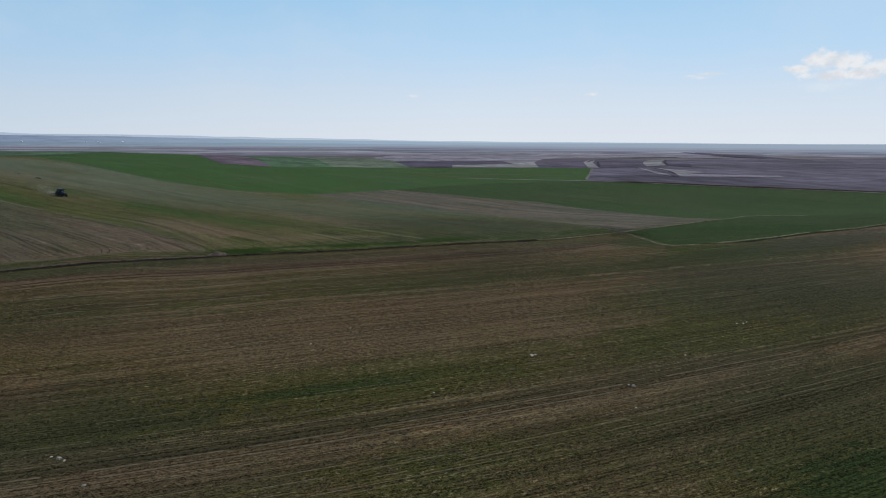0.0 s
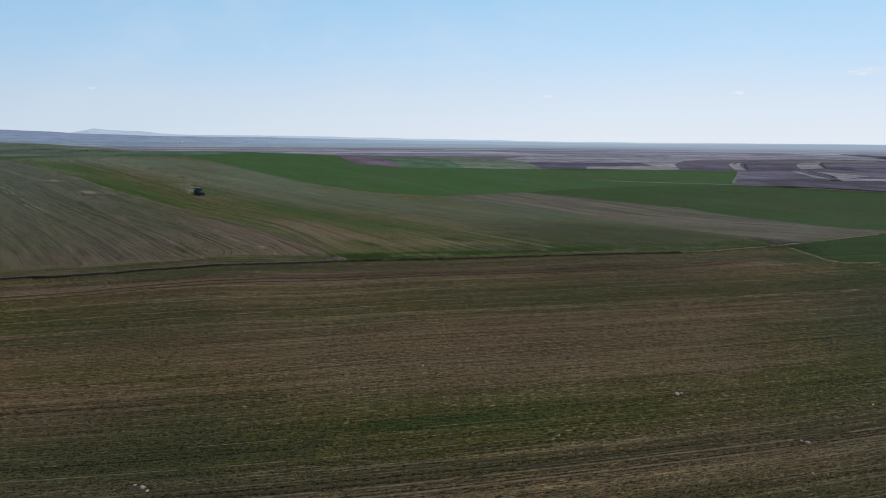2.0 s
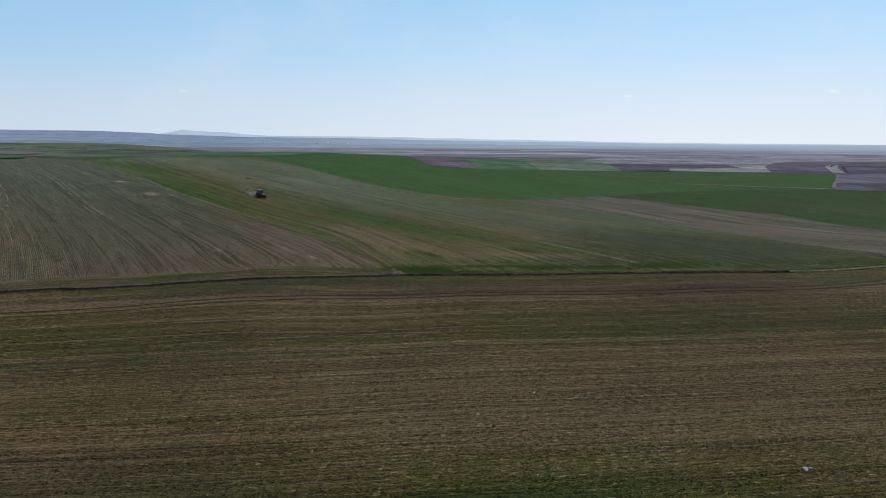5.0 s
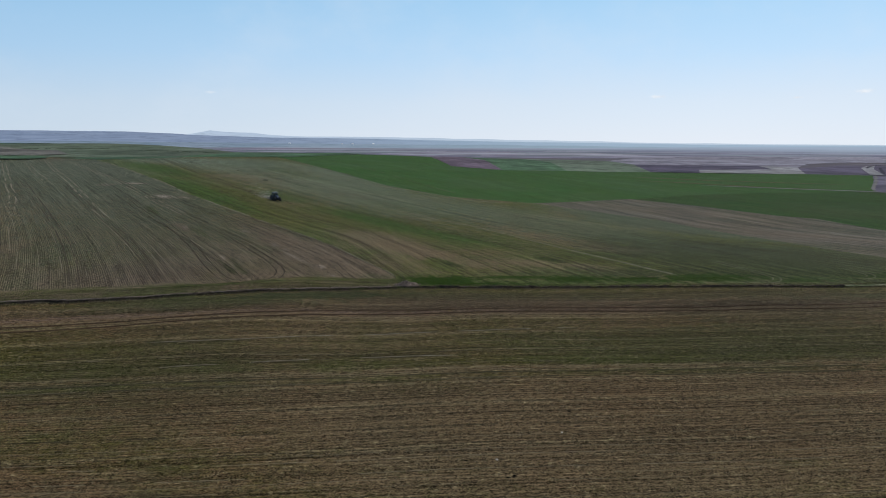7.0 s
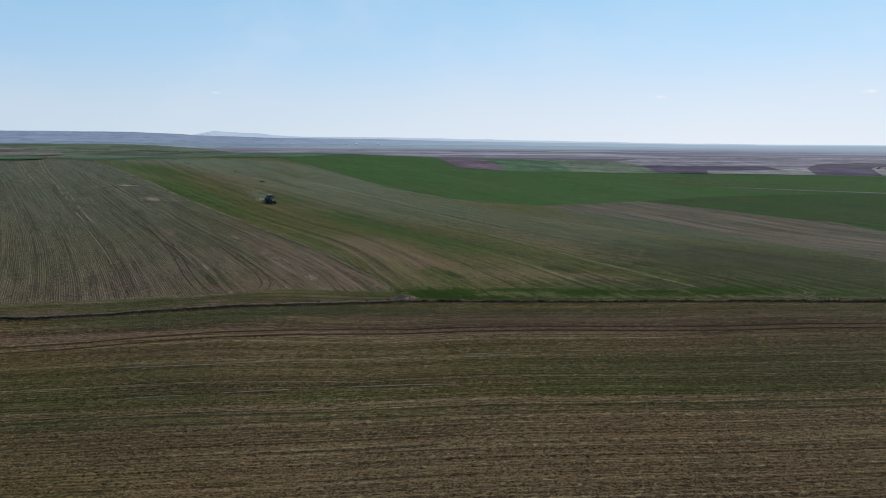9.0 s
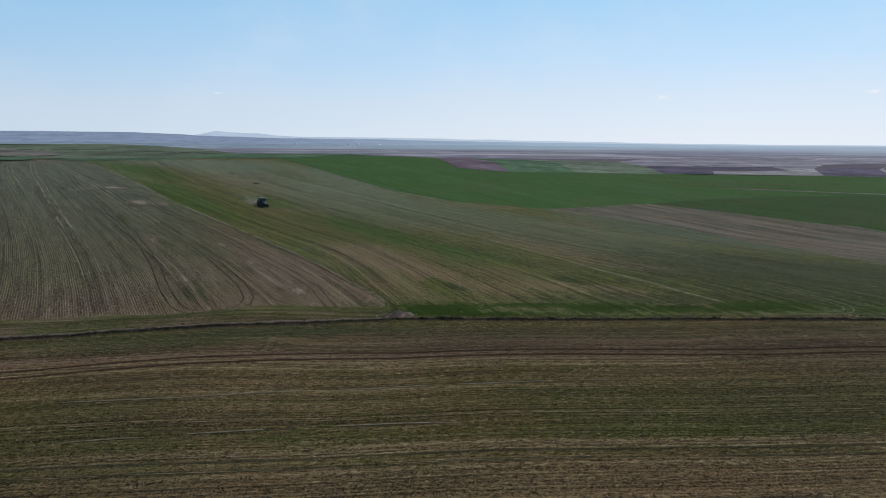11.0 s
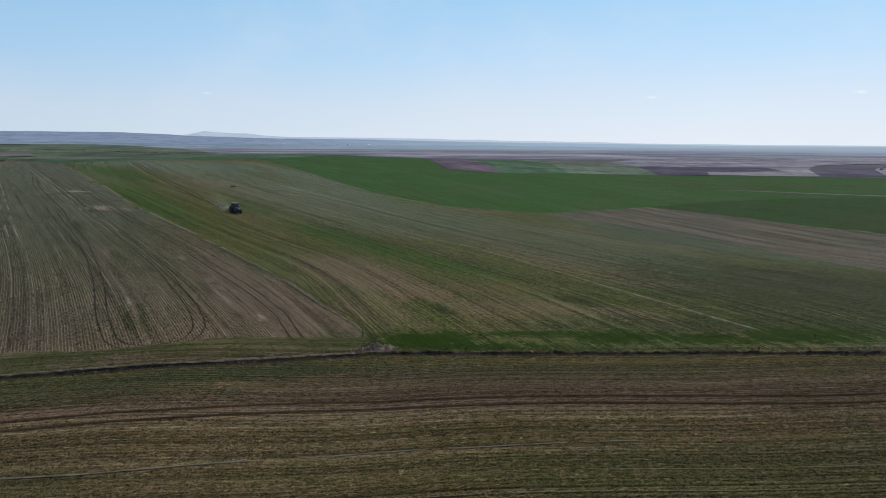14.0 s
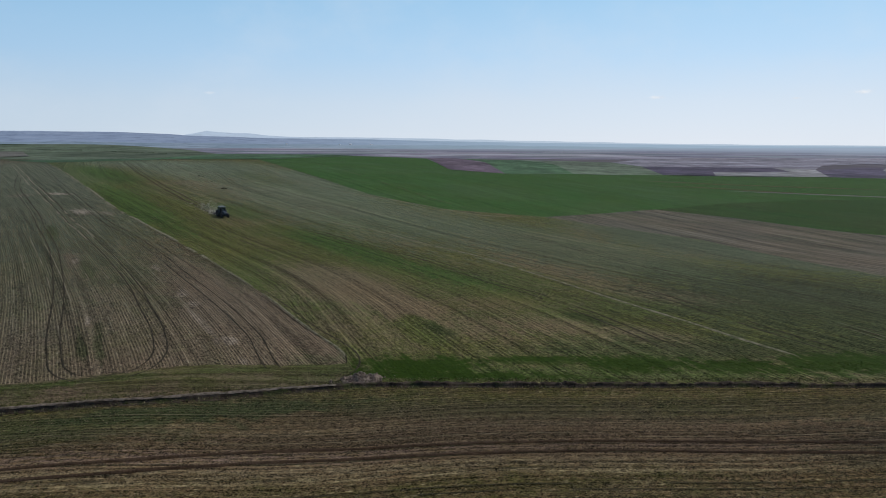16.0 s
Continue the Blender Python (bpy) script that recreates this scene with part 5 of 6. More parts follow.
def blades(name, x, y, tall, wide, count, mat, label, seed, category="crop", lift=0.0):
    """Tufts of a few leaf blades each, as one mesh."""
    rng = np.random.default_rng(seed)
    z = land(x, y) + lift
    n = len(x)
    verts = np.zeros((n, count, 3, 3))
    for k in range(count):
        a = rng.uniform(0, 2 * np.pi, n)
        hgt = tall * rng.uniform(0.5, 1.2, n)
        lean = hgt * rng.uniform(0.3, 1.1, n)
        w = wide * rng.uniform(0.6, 1.3, n)
        cx, cy = x + rng.normal(0, wide * 1.2, n), y + rng.normal(0, wide * 1.2, n)
        verts[:, k, 0] = np.stack([cx - np.sin(a) * w, cy + np.cos(a) * w, z - 0.01], 1)
        verts[:, k, 1] = np.stack([cx + np.sin(a) * w, cy - np.cos(a) * w, z - 0.01], 1)
        verts[:, k, 2] = np.stack([cx + np.cos(a) * lean, cy + np.sin(a) * lean, z + hgt], 1)
    m = n * count
    me = bpy.data.meshes.new(name)
    me.vertices.add(m * 3)
    me.vertices.foreach_set("co", verts.reshape(-1))
    me.loops.add(m * 3)
    me.loops.foreach_set("vertex_index", np.arange(m * 3, dtype=np.int32))
    me.polygons.add(m)
    me.polygons.foreach_set("loop_start", np.arange(0, m * 3, 3, dtype=np.int32))
    me.update()
    me.validate()
    me.materials.append(mat)
    return tagged(new(name, me), label, category, kind="stuff")


M_BLADE = blades_material("cereal leaves and straw", (0.056, 0.070, 0.019), (0.084, 0.082, 0.031), (0.288, 0.228, 0.138))
M_BLADE_DRY = blades_material("dry straw and few leaves", (0.090, 0.080, 0.040), (0.165, 0.130, 0.084), (0.330, 0.264, 0.174))
M_BLADE_LUSH = blades_material("lush grass leaves", (0.022, 0.044, 0.006), (0.028, 0.050, 0.008), (0.042, 0.066, 0.014))


def near_growth():
    rng = np.random.default_rng(5)
    x, y = rng_points(rng, 120000, -66, 84, -24, 66, 0.32)
    edge = np.interp(x, [p[0] for p in BANK], [p[1] for p in BANK]) - 1.0
    v = y - (drift(x, y))
    green = np.interp(v, [-20, -9, -3, 4, 10, 30, 36, 42, 48, 52, 58, 64], [0.55, 0.2, 0.8, 0.8, 0.35, 0.25, 0.8, 0.9, 0.6, 0.1, 0.1, 0.45])
    keep = y < edge
    pick = rng.uniform(0, 1, len(x)) < green
    a, b = keep & pick, keep & ~pick
    blades("cereal_shoots", x[a], y[a], 0.075, 0.026, 3, M_BLADE, "young cereal shoots in drill rows on brown soil", 11)
    blades("straw_litter", x[b], y[b], 0.04, 0.024, 2, M_BLADE_DRY, "short straw and stubble scattered along the rows", 12, "straw")
    x, y = rng_points(rng, 90000, -48, 50, 14, 66, 0.46)
    k = y < np.interp(x, [p[0] for p in BANK], [p[1] for p in BANK]) - 0.8
    blades("straw_litter", x[k], y[k], 0.045, 0.030, 2, M_BLADE_DRY, "broken straw lying between the drill rows", 17, "straw")
    x, y = rng_points(rng, 26000, -12, 42, 65.5, 74.5)
    low = np.interp(x, [p[0] for p in BANK], [p[1] for p in BANK]) + 0.9
    k = np.zeros(len(x), bool)
    for cx, cy, rx, ry in ((-6.2, 69.2, 4.8, 2.6), (-2, 67.3, 7, 0.8), (14.3, 71.0, 3.8, 2.2), (23.5, 71.4, 3.4, 1.4), (33.5, 71, 5.6, 2.2)):
        k |= np.hypot((x - cx) / rx, (y - cy) / ry) < 0.75 + 0.35 * np.sin(x * 1.7 + cy) * np.sin(y * 2.3 + cx) + rng.normal(0, 0.12, len(x))
    k &= y > low
    blades("verge_grass", x[k][::4], y[k][::4], 0.05, 0.03, 3, M_BLADE_LUSH, "thick dark green grass growing along the bank", 13, "grass", 0.04)
    x, y = rng.normal(73.8, 3.2, 600), rng.normal(71.0, 2.6, 600)
    blades("verge_grass", x, y, 0.10, 0.05, 3, M_BLADE, "rank green grass where the ditches fork", 18, "grass", 0.05)
    x = rng.uniform(-75, 75, 5000)
    y = np.interp(x, [p[0] for p in BANK], [p[1] for p in BANK]) + np.where(rng.uniform(0, 1, len(x)) < 0.6, rng.uniform(0.7, 1.6, len(x)), rng.uniform(-0.9, -0.3, len(x)))
    blades("bank_weeds", x, y, 0.13, 0.025, 3, M_BLADE, "green and dry weeds on the crumbling earth bank", 14, "weeds", 0.12)
    x = rng.uniform(-80, -11, 6000)
    y = np.interp(x, [p[0] for p in BANK], [p[1] for p in BANK]) + rng.uniform(1.3, 6.0, len(x))
    blades("headland_grass", x, y, 0.06, 0.03, 3, M_BLADE, "short green and dry grass on the headland", 15, "grass", 0.05)
    # rows on the hillside and in the valley field
    t, w = rng.uniform(0, 110, 30000), rng.uniform(-40, 50, 30000)
    w = np.round(w / 0.6) * 0.6 + rng.normal(0, 0.04, len(w))
    x, y = -20 + ROW.x * t + ROW.y * w, 70 + ROW.y * t - ROW.x * w
    low = np.interp(x, [p[0] for p in BANK], [p[1] for p in BANK]) + 7.0
    k = (y > low) & (x < 45)
    blades("hill_stubble", x[k], y[k], 0.08, 0.04, 2, M_BLADE_DRY, "straw and sparse shoots in rows on the slope", 16, "straw", 0.02)


near_growth()


# ---- things in the fields ----
def part(name, bm, material, parent, label="", smooth_=False):
    me = bpy.data.meshes.new(name)
    if smooth_:
        for f in bm.faces:
            f.smooth = True
    bmesh.ops.recalc_face_normals(bm, faces=bm.faces[:])
    bm.to_mesh(me)
    bm.free()
    me.materials.append(material)
    ob = new(name, me)
    if parent:
        ob.parent = parent
    if label:
        ob["label"] = label
    return ob


def box(x0, x1, y0, y1, z0, z1, bevel=0.0, bm=None, taper=None):
    """A bevelled block; taper: (sx, sy) scale of the top."""
    bm = bm or bmesh.new()
    made = bmesh.ops.create_cube(bm, size=1)["verts"]
    for v in made:
        sx, sy = taper if taper and v.co.z > 0 else (1, 1)
        v.co = ((x0 + x1) / 2 + v.co.x * sx * (x1 - x0), (y0 + y1) / 2 + v.co.y * sy * (y1 - y0), (z0 + z1) / 2 + v.co.z * (z1 - z0))
    if bevel:
        edges = {e for v in made for e in v.link_edges}
        bmesh.ops.bevel(bm, geom=list(edges), offset=bevel, segments=2, affect="EDGES", profile=0.5)
    return bm


def rod(a, b, r, bm=None, seg=10):
    bm = bm or bmesh.new()
    a, b = Vector(a), Vector(b)
    m = Matrix.Translation((a + b) / 2) @ (b - a).to_track_quat("Z", "Y").to_matrix().to_4x4()
    bmesh.ops.create_cone(bm, cap_ends=True, segments=seg, radius1=r, radius2=r, depth=(b - a).length, matrix=m)
    return bm


def lathe(profile, seg=28, matrix=Matrix()):
    """A body turned about the y axis; profile: (radius, y)."""
    bm = bmesh.new()
    rings = []
    for r, y in profile:
        rings.append([bm.verts.new(matrix @ Vector((r * math.cos(2 * math.pi * i / seg), y, r * math.sin(2 * math.pi * i / seg)))) for i in range(seg)])
    for a, b in zip(rings, rings[1:]):
        for i in range(seg):
            bm.faces.new((a[i], a[(i + 1) % seg], b[(i + 1) % seg], b[i]))
    return bm


def loft(sections, bm=None):
    """A closed body through cross-sections of equal point count."""
    bm = bm or bmesh.new()
    rings = [[bm.verts.new(p) for p in s] for s in sections]
    m = len(rings[0])
    for a, b in zip(rings, rings[1:]):
        for i in range(m):
            bm.faces.new((a[i], a[(i + 1) % m], b[(i + 1) % m], b[i]))
    bm.faces.new(rings[0])
    bm.faces.new(rings[-1][::-1])
    return bm


def glass_material():
    n = Nodes("tinted cab glass")
    n.bsdf.inputs["Roughness"].default_value = 0.05
    n.bsdf.inputs["Specular IOR Level"].default_value = 0.5
    n.bsdf.inputs["Transmission Weight"].default_value = 0.85
    n.bsdf.inputs["IOR"].default_value = 1.45
    return n.colour((0.30, 0.38, 0.42))


M_PAINT = plain("dusty dark blue paint", (0.012, 0.018, 0.036), 0.42, 0.0, 0.2, 3.0)
M_BLACK = plain("black frame paint", (0.010, 0.010, 0.011), 0.55, 0.0, 0.15, 4.0)
# lighter than the body: the sky's reflection is put into the roof colour
M_ROOF = plain("grey cab roof with painted sky reflection", (0.065, 0.080, 0.100), 0.5, 0.0, 0.2, 3.0)
M_TYRE = plain("dusty tyre rubber", (0.016, 0.015, 0.014), 0.85, 0.0, 0.3, 5.0)
M_RIM = plain("dusty silver rim", (0.07, 0.07, 0.075), 0.5, 0.6, 0.4, 6.0)
M_STEEL = plain("worn implement steel", (0.07, 0.05, 0.045), 0.6, 0.5, 0.5, 8.0)
M_LAMP = plain("clear lamp lens", (0.55, 0.56, 0.58), 0.15, 0.0, 0.1)
M_SEAT = plain("black seat cloth", (0.02, 0.02, 0.022), 0.8)
M_GLASS = glass_material()


def wheel(parent, x, y, r, wide, lugs):
    at = Matrix.Translation((x, y, r))
    ty = lathe([(r * 0.60, -wide * 0.42), (r * 0.80, -wide * 0.5), (r * 0.93, -wide * 0.47), (r * 0.965, -wide * 0.3), (r * 0.965, wide * 0.3), (r * 0.93, wide * 0.47), (r * 0.80, wide * 0.5), (r * 0.60, wide * 0.42)], 32, at)
    for i in range(lugs):
        for s in (-1, 1):
            a = 2 * math.pi * (i + (0.5 if s > 0 else 0)) / lugs
            m = at @ Matrix.Rotation(a, 4, "Y") @ Matrix.Translation((r * 0.975, s * wide * 0.22, 0)) @ Matrix.Rotation(s * 0.6, 4, "X") @ Matrix.Diagonal((r * 0.07, wide * 0.46, r * 0.06, 1))
            bmesh.ops.create_cube(ty, size=1, matrix=m)
    tyre = part("tyre", ty, M_TYRE, parent)
    face = -1 if y < 0 else 1
    rim = lathe([(r * 0.62, -wide * 0.40), (r * 0.60, face * wide * 0.05), (r * 0.44, face * wide * 0.10), (r * 0.30, face * wide * 0.04), (r * 0.20, face * wide * 0.12), (0.01, face * wide * 0.14)], 24, at)
    part("rim", rim, M_RIM, tyre)
    return tyre


def tractor(m):
    """A farm tractor that faces +x, with its ground at z = 0."""
    t = tagged(new("tractor"), "dark blue farm tractor with grey-roofed cab working the cereal field", "tractor")
    # bonnet: rounded body that drops to the nose
    secs = []
    for x, w, lo, hi in ((0.15, 0.36, 0.75, 1.62), (0.5, 0.36, 0.75, 1.60), (1.2, 0.34, 0.72, 1.52), (1.7, 0.31, 0.72, 1.42), (1.86, 0.26, 0.78, 1.30)):
        secs.append([(x, -w, lo), (x, w, lo), (x, w, hi - 0.16), (x, w * 0.82, hi - 0.04), (x, w * 0.4, hi), (x, -w * 0.4, hi), (x, -w * 0.82, hi - 0.04), (x, -w, hi - 0.16)])
    hood = part("bonnet", loft(secs), M_PAINT, t)
    g = bmesh.new()
    for i in range(7):
        box(1.80, 1.875, -0.22, 0.22, 0.82 + i * 0.062, 0.845 + i * 0.062, 0, g)
    part("grille", g, M_BLACK, hood)
    for s in (-1, 1):
        part("headlight", box(1.78, 1.885, s * 0.20 - 0.075, s * 0.20 + 0.075, 1.16, 1.27, 0.02), M_LAMP, hood, "clear headlight")
    ch = box(-0.9, 1.7, -0.2, 0.2, 0.55, 0.85, 0.04)
    box(1.55, 2.05, -0.26, 0.26, 0.48, 0.82, 0.04, ch)
    part("chassis", ch, M_BLACK, t)
    w = bmesh.new()
    for i in range(6):
        y = -0.27 + i * 0.108
        box(2.05, 2.22, y - 0.046, y + 0.046, 0.5, 0.86, 0.02, w)
    part("front_weights", w, M_BLACK, t)
    part("front_axle", rod((1.25, -0.72, 0.55), (1.25, 0.72, 0.55), 0.09), M_BLACK, t)
    part("rear_axle", rod((-0.85, -0.75, 0.82), (-0.85, 0.75, 0.82), 0.13), M_BLACK, t)
    for s in (-1, 1):
        wheel(t, 1.25, s * 0.76, 0.56, 0.36, 14)
        wheel(t, -0.85, s * 0.79, 0.82, 0.46, 18)
        fend = bmesh.new()
        prof = []
        for k in range(9):
            a = radians(20 + 17 * k)
            prof.append((-0.85 + 0.95 * math.cos(a), 0.82 + 0.95 * math.sin(a)))
        a_ = [fend.verts.new((x, s * 0.46, z)) for x, z in prof] + [fend.verts.new((x, s * 1.04, z)) for x, z in prof]
        b_ = [fend.verts.new((x, s * 0.46, z + 0.04)) for x, z in prof] + [fend.verts.new((x, s * 1.04, z + 0.04)) for x, z in prof]
        for k in range(8):
            for vs in (a_, b_):
                fend.faces.new((vs[k], vs[k + 1], vs[k + 10], vs[k + 9]))
            fend.faces.new((a_[k + 9], a_[k + 10], b_[k + 10], b_[k + 9]))
        part("fender", fend, M_PAINT, t)
        ff = bmesh.new()
        box(1.0, 1.5, s * 0.76 - 0.19, s * 0.76 + 0.19, 1.16, 1.19, 0.01, ff)
        part("front_fender", ff, M_BLACK, t)
        st = bmesh.new()
        for k in range(3):
            box(-0.02, 0.30, s * 0.62 - 0.14, s * 0.62 + 0.14, 0.45 + k * 0.25, 0.48 + k * 0.25, 0, st)
        part("step", st, M_BLACK, t)
        part("work_light", box(0.10, 0.20, s * 0.50 - 0.07, s * 0.50 + 0.07, 2.50, 2.60, 0.02), M_LAMP, t, "clear work light")
        arm = rod((0.14, s * 0.72, 2.25), (0.22, s * 1.02, 2.28), 0.018)
        mir = part("mirror_arm", arm, M_BLACK, t)
        part("mirror", box(0.19, 0.24, s * 1.05 - 0.09, s * 1.05 + 0.09, 2.02, 2.38, 0.02), M_BLACK, mir)
    # cab
    cab = tagged(new("cab"), "glazed cab with black posts")
    cab.parent = t
    corners = {"a": (0.12, 0.68, 1.30), "b": (-0.52, 0.76, 1.30), "c": (-1.32, 0.70, 1.35)}
    tops = {"a": (0.02, 0.62, 2.52), "b": (-0.52, 0.66, 2.54), "c": (-1.20, 0.62, 2.52)}
    for s in (-1, 1):
        for k in "abc":
            p, q = corners[k], tops[k]
            part("cab_post", rod((p[0], s * p[1], p[2]), (q[0], s * q[1], q[2]), 0.042, None, 8), M_BLACK, cab)
        for k, l in (("a", "b"), ("b", "c")):
            bm = bmesh.new()
            bm.faces.new([bm.verts.new((q[0], s * (q[1] - 0.005), q[2])) for q in (corners[k], corners[l], tops[l], tops[k])])
            bmesh.ops.solidify(bm, geom=bm.faces[:], thickness=0.012)
            part("side_window", bm, M_GLASS, cab, "tinted side window")
    for k, nm in (("a", "windscreen"), ("c", "rear_window")):
        p, q = corners[k], tops[k]
        bm = bmesh.new()
        bm.faces.new([bm.verts.new(v) for v in ((p[0], -p[1], p[2]), (p[0], p[1], p[2]), (q[0], q[1], q[2]), (q[0], -q[1], q[2]))])
        bmesh.ops.solidify(bm, geom=bm.faces[:], thickness=0.012)
        part(nm, bm, M_GLASS, cab, "tinted glass")
    part("cab_floor", box(-1.32, 0.14, -0.70, 0.70, 0.98, 1.32, 0.04), M_BLACK, cab)
    part("cab_roof", box(-1.38, 0.24, -0.76, 0.76, 2.50, 2.70, 0.07, None, (0.9, 0.86)), M_ROOF, cab, "grey cab roof with painted sky reflection")
    seat = box(-1.0, -0.5, -0.26, 0.26, 1.45, 1.58, 0.04)
    box(-1.08, -0.94, -0.24, 0.24, 1.55, 2.15, 0.04, seat)
    part("seat", seat, M_SEAT, cab)
    part("steering_column", rod((0.0, 0, 1.3), (-0.22, 0, 1.78), 0.035), M_BLACK, cab)
    sw = lathe([(0.19, -0.015), (0.205, 0.0), (0.19, 0.015), (0.175, 0.0), (0.19, -0.015)], 20, Matrix.Translation((-0.24, 0, 1.80)) @ Matrix.Rotation(radians(65), 4, "X") @ Matrix.Rotation(radians(20), 4, "Z"))
    part("steering_wheel", sw, M_BLACK, cab)
    part("exhaust", rod((0.42, -0.44, 1.35), (0.42, -0.44, 2.45), 0.05), M_STEEL, t, "rusty upright exhaust pipe")
    part("drawbar", box(-1.75, -0.85, -0.06, 0.06, 0.45, 0.55, 0.01), M_STEEL, t)
    for s in (-1, 1):
        part("lift_arm", rod((-0.95, s * 0.38, 0.6), (-1.85, s * 0.42, 0.52), 0.035), M_STEEL, t)
    t.matrix_world = m
    return t


def cultivator(m):
    """A mounted spring-tine cultivator behind the tractor; its front at x = 0."""
    c = tagged(new("cultivator"), "worn steel spring-tine cultivator hitched behind the tractor", "cultivator")
    fr = bmesh.new()
    for x in (-0.15, -0.75, -1.3):
        box(x - 0.045, x + 0.045, -1.35, 1.35, 0.55, 0.64, 0.01, fr)
    for y in (-0.9, 0.0, 0.9):
        box(-1.3, -0.15, y - 0.04, y + 0.04, 0.56, 0.63, 0.01, fr)
    part("tool_frame", fr, M_STEEL, c)
    mast = rod((-0.2, 0.3, 0.6), (-0.05, 0, 1.2), 0.035)
    rod((-0.2, -0.3, 0.6), (-0.05, 0, 1.2), 0.035, mast)
    part("hitch_mast", mast, M_STEEL, c)
    k = 0
    for x in (-0.15, -0.75, -1.3):
        for i in range(6):
            y = -1.2 + i * 0.44 + k * 0.14
            if y > 1.3:
                continue
            b = rod((x, y, 0.56), (x - 0.22, y, 0.38), 0.02, None, 6)
            rod((x - 0.22, y, 0.38), (x - 0.05, y, 0.12), 0.02, b, 6)
            rod((x - 0.05, y, 0.12), (x + 0.10, y, -0.04), 0.025, b, 6)
            part("tine", b, M_STEEL, c)
        k += 1
    c.matrix_world = m
    return c


def on_ground(x, y, turn):
    """A pose on the slope at a place, turned by degrees."""
    e = 1.5
    nx = float(land(x - e, y) - land(x + e, y)) / (2 * e)
    ny = float(land(x, y - e) - land(x, y + e)) / (2 * e)
    up = Vector((nx, ny, 1)).normalized()
    fwd = Vector((math.cos(radians(turn)), math.sin(radians(turn)), 0))
    fwd = (fwd - up * fwd.dot(up)).normalized()
    side = up.cross(fwd)
    m = Matrix((fwd, side, up)).transposed().to_4x4()
    m.translation = (x, y, float(land(x, y)))
    return m


TRACTOR = on_ground(-58.0, 159.4, -48)
SIZE = Matrix.Diagonal((0.92, 0.92, 0.86, 1))
tractor(TRACTOR @ Matrix.Translation((0, 0, 0.02)) @ SIZE)
cultivator(TRACTOR @ Matrix.Translation((-1.7, 0, 0.05)) @ SIZE)


def dust():
    """Fine dust that hangs behind the tines."""
    rng = np.random.default_rng(31)
    n = 20000
    s = rng.gamma(1.1, 4.2, n)
    p = np.stack([-3.2 - s, rng.normal(0, 1, n) * (0.7 + 0.10 * s), np.abs(rng.normal(0, 1, n)) * (0.35 + 0.20 * s) + 0.05], 1)
    r = rng.uniform(0.005, 0.0105, n)
    q = np.array([(1, 1, 1), (-1, -1, 1), (-1, 1, -1), (1, -1, -1)], float)
    v = (p[:, None] + q[None] * r[:, None, None]).reshape(-1, 3)
    f = (np.arange(n)[:, None, None] * 4 + np.array([(0, 1, 2), (0, 3, 1), (0, 2, 3), (1, 3, 2)])[None]).reshape(-1, 3)
    ob = link_mesh("dust", v.tolist(), f.tolist(), plain("airborne soil dust", (0.46, 0.43, 0.36), 1.0, 0.0, 0.0))
    ob.matrix_world = TRACTOR
    return tagged(ob, "thin plume of pale soil dust behind the cultivator", "dust", kind="stuff")


dust()


def stone(x, y, sx, sy, sz, seed, mat, name="field_stone", label="pale field stone lying in the thin cereal", category="stone"):
    bm = bmesh.new()
    bmesh.ops.create_icosphere(bm, subdivisions=3, radius=1)
    for v in bm.verts:
        k = 1 + 0.45 * noise.noise(v.co * 1.3 + Vector((seed, 0, 0))) + 0.15 * noise.noise(v.co * 3.7 + Vector((0, seed, 0)))
        v.co = Vector((v.co.x * sx, v.co.y * sy, v.co.z * sz)) * k
    ob = part(name, bm, mat, None)
    ob.matrix_world = pose(x, y, float(land(x, y)) + sz * 0.35, 0, 0, seed * 47)
    return tagged(ob, label, category)


M_STONE = plain("weathered limestone", (0.40, 0.355, 0.295), 0.9, 0.0, 0.5, 4.0)
for i, (x, y, s) in enumerate(((27.8, 6.4, 0.26), (28.3, 6.6, 0.14), (35.4, -4.1, 0.22), (35.0, -3.7, 0.13), (-19.9, -8.1, 0.22), (-19.4, -8.6, 0.15), (-20.6, -7.7, 0.12), (2.6, 15.2, 0.12), (-17.0, -13.0, 0.16),
                              (60.5, 12.0, 0.15), (61.3, 12.4, 0.13), (59.6, 12.2, 0.12), (33.0, -9.0, 0.12), (14.0, -1.5, 0.1), (8.0, 20.0, 0.1), (46.0, 3.0, 0.12))):
    stone(x, y, s, s * 0.8, s * 0.5, 1.7 + i * 2.3, M_STONE)


def weed_clump(x, y, wide, tall, seed, label):
    rng = np.random.default_rng(seed)
    bm = bmesh.new()
    for i in range(150):
        a, r = rng.uniform(0, 2 * np.pi), wide * math.sqrt(rng.uniform(0, 1))
        bx, by = r * math.cos(a), 0.5 * r * math.sin(a)
        hgt = tall * rng.uniform(0.4, 1.0) * (1.1 - r / wide * 0.6)
        t = rng.uniform(0, 2 * np.pi)
        w = 0.05 * rng.uniform(0.6, 1.6)
        vs = [bm.verts.new((bx - w * math.sin(t), by + w * math.cos(t), -0.02)), bm.verts.new((bx + w * math.sin(t), by - w * math.cos(t), -0.02)),
              bm.verts.new((bx + 0.35 * hgt * math.cos(t), by + 0.35 * hgt * math.sin(t), hgt))]
        bm.faces.new(vs)
    ob = part("weed_clump", bm, M_WEED, None)
    ob.matrix_world = pose(x, y, float(land(x, y)), 0, 0, -8)
    return tagged(ob, label, "weed clump")


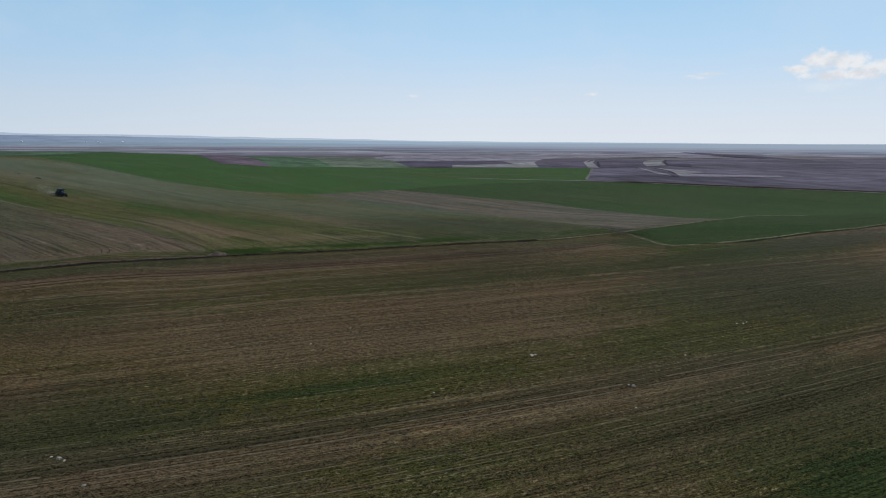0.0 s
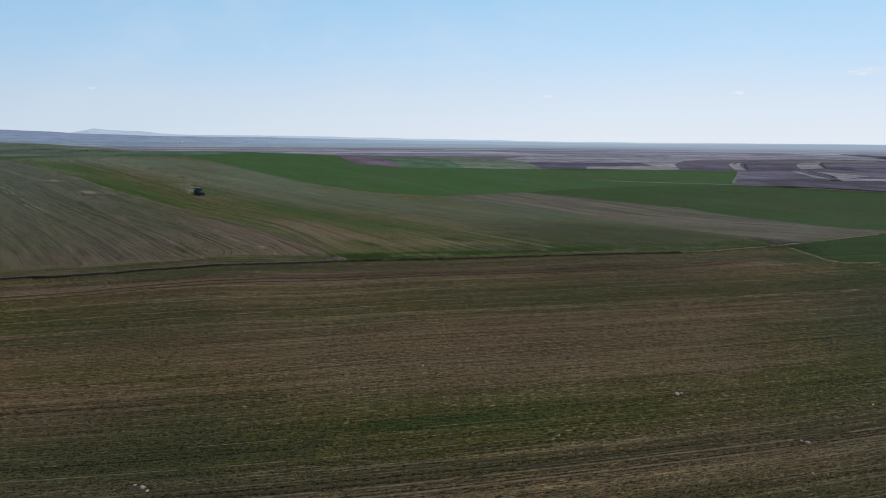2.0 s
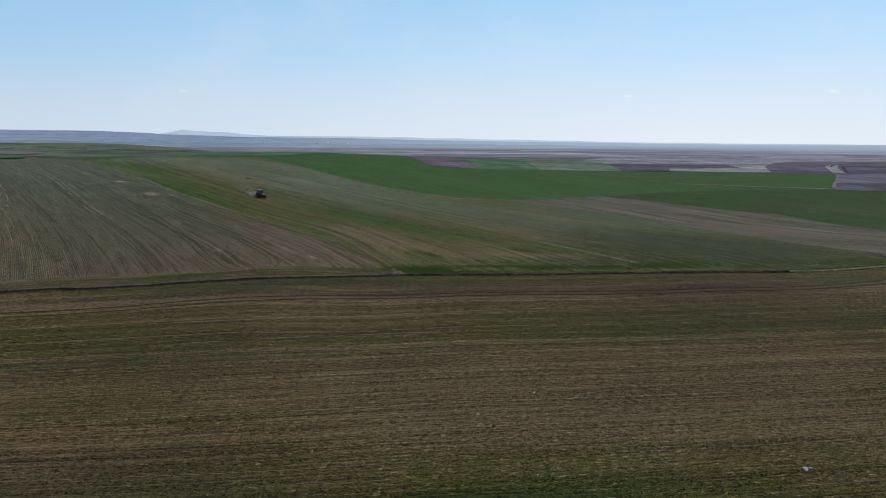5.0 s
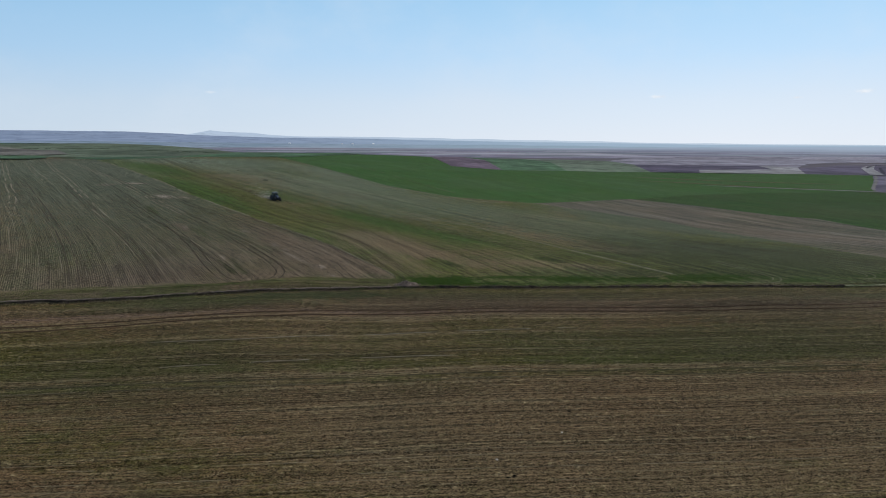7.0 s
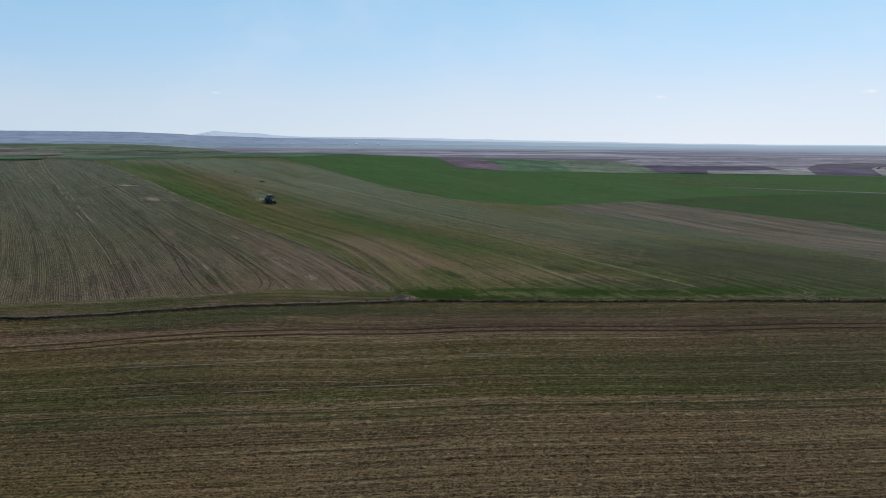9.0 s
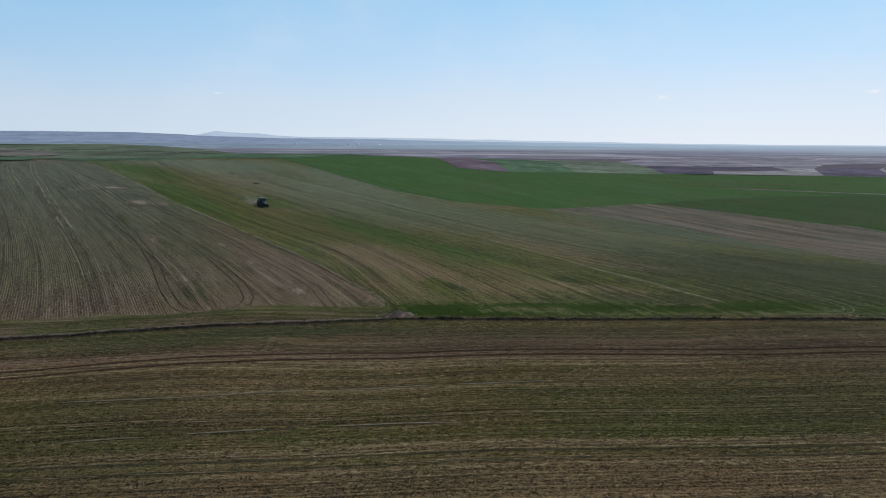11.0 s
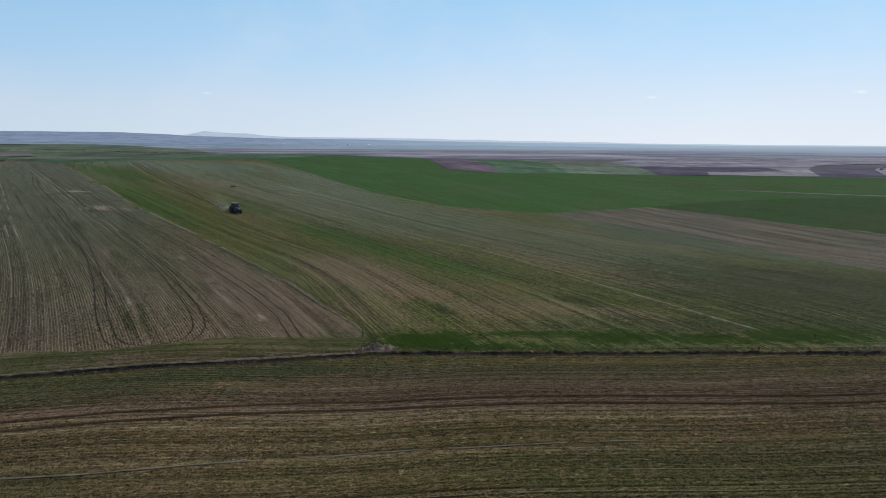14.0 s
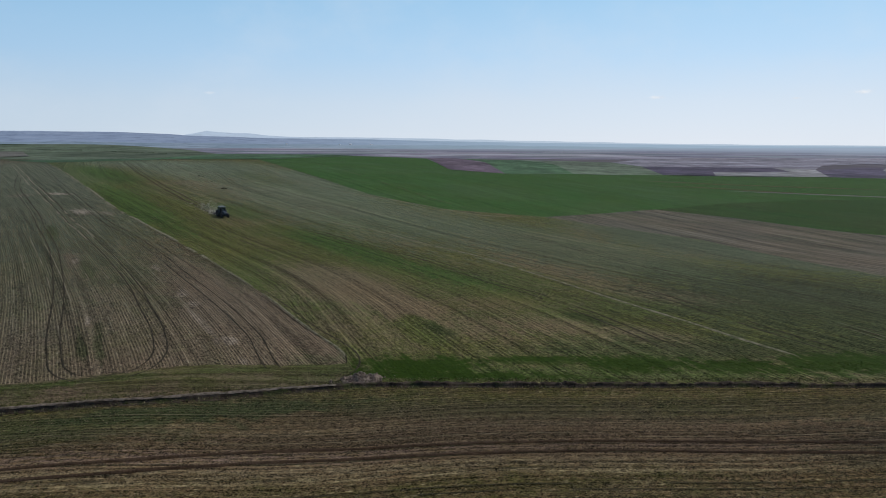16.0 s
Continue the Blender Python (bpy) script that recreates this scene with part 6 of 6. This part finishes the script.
M_WEED = blades_material("dark dead weeds", (0.014, 0.013, 0.010), (0.025, 0.021, 0.015), (0.06, 0.048, 0.03))
weed_clump(-78.8, 215.6, 0.6, 0.6, 3, "dark clump of dead weeds standing in the cereal")
weed_clump(-77.9, 215.4, 0.35, 0.4, 4, "small dark clump of dead weeds beside a larger one")
for i, (x, y) in enumerate(((-148, 313), (-145, 311), (-104, 260), (-105, 262), (-102, 258), (-93, 240), (-91, 238))):
    weed_clump(x, y, 0.38, 0.3, 10 + i, "small dark clump of weeds on the bare slope")
for i, (x, y) in enumerate(((3.4, 12.6), (3.9, 12.9), (0.2, 14.9), (9.0, 24.0))):
    weed_clump(x, y, 0.13, 0.10, 40 + i, "small dark weed between drill rows")

M_WALL = plain("whitewashed farm wall", (0.78, 0.78, 0.78), 0.9, 0.0, 0.2, 0.3)
M_TILE = plain("white sheet roof", (0.75, 0.75, 0.77), 0.85, 0.0, 0.3, 0.3)


def farmhouse(x, y, base, wide, deep, tall, turn):
    h = tagged(new("farm_building"), "small white farm building far off on the plain", "farm building", group="far farm buildings")
    part("wall", box(-wide / 2, wide / 2, -deep / 2, deep / 2, -2.0, tall, 0.05), M_WALL, h)
    secs = []
    for sx in (-0.53, 0.53):
        secs.append([(sx * wide, -deep * 0.56, tall), (sx * wide, deep * 0.56, tall), (sx * wide, 0.05, tall + deep * 0.4), (sx * wide, -0.05, tall + deep * 0.4)])
    part("roof", loft(secs), M_TILE, h)
    for k in (-0.3, 0.0, 0.3):
        part("window", box(k * wide - 0.35, k * wide + 0.35, -deep / 2 - 0.06, -deep / 2 + 0.1, 1.0, 2.4, 0.0), M_BLACK, h)
    h.matrix_world = pose(x, y, base, 0, 0, turn)
    return h


rv = random.Random(8)
for turn, count in ((-15.6, 1), (-11.6, 2), (-9.4, 1)):
    for i in range(count):
        a = radians(turn + rv.uniform(-0.5, 0.5))
        r = 3485 + rv.uniform(-12, 0)
        farmhouse(math.sin(a) * r, math.cos(a) * r, float(np.interp(turn, (-30, -24, -18, -12, -6), (22, 16, 12, 8, 5))) - 1.2, rv.uniform(8, 15), rv.uniform(5, 7), rv.uniform(2.5, 4), rv.uniform(-40, 40))
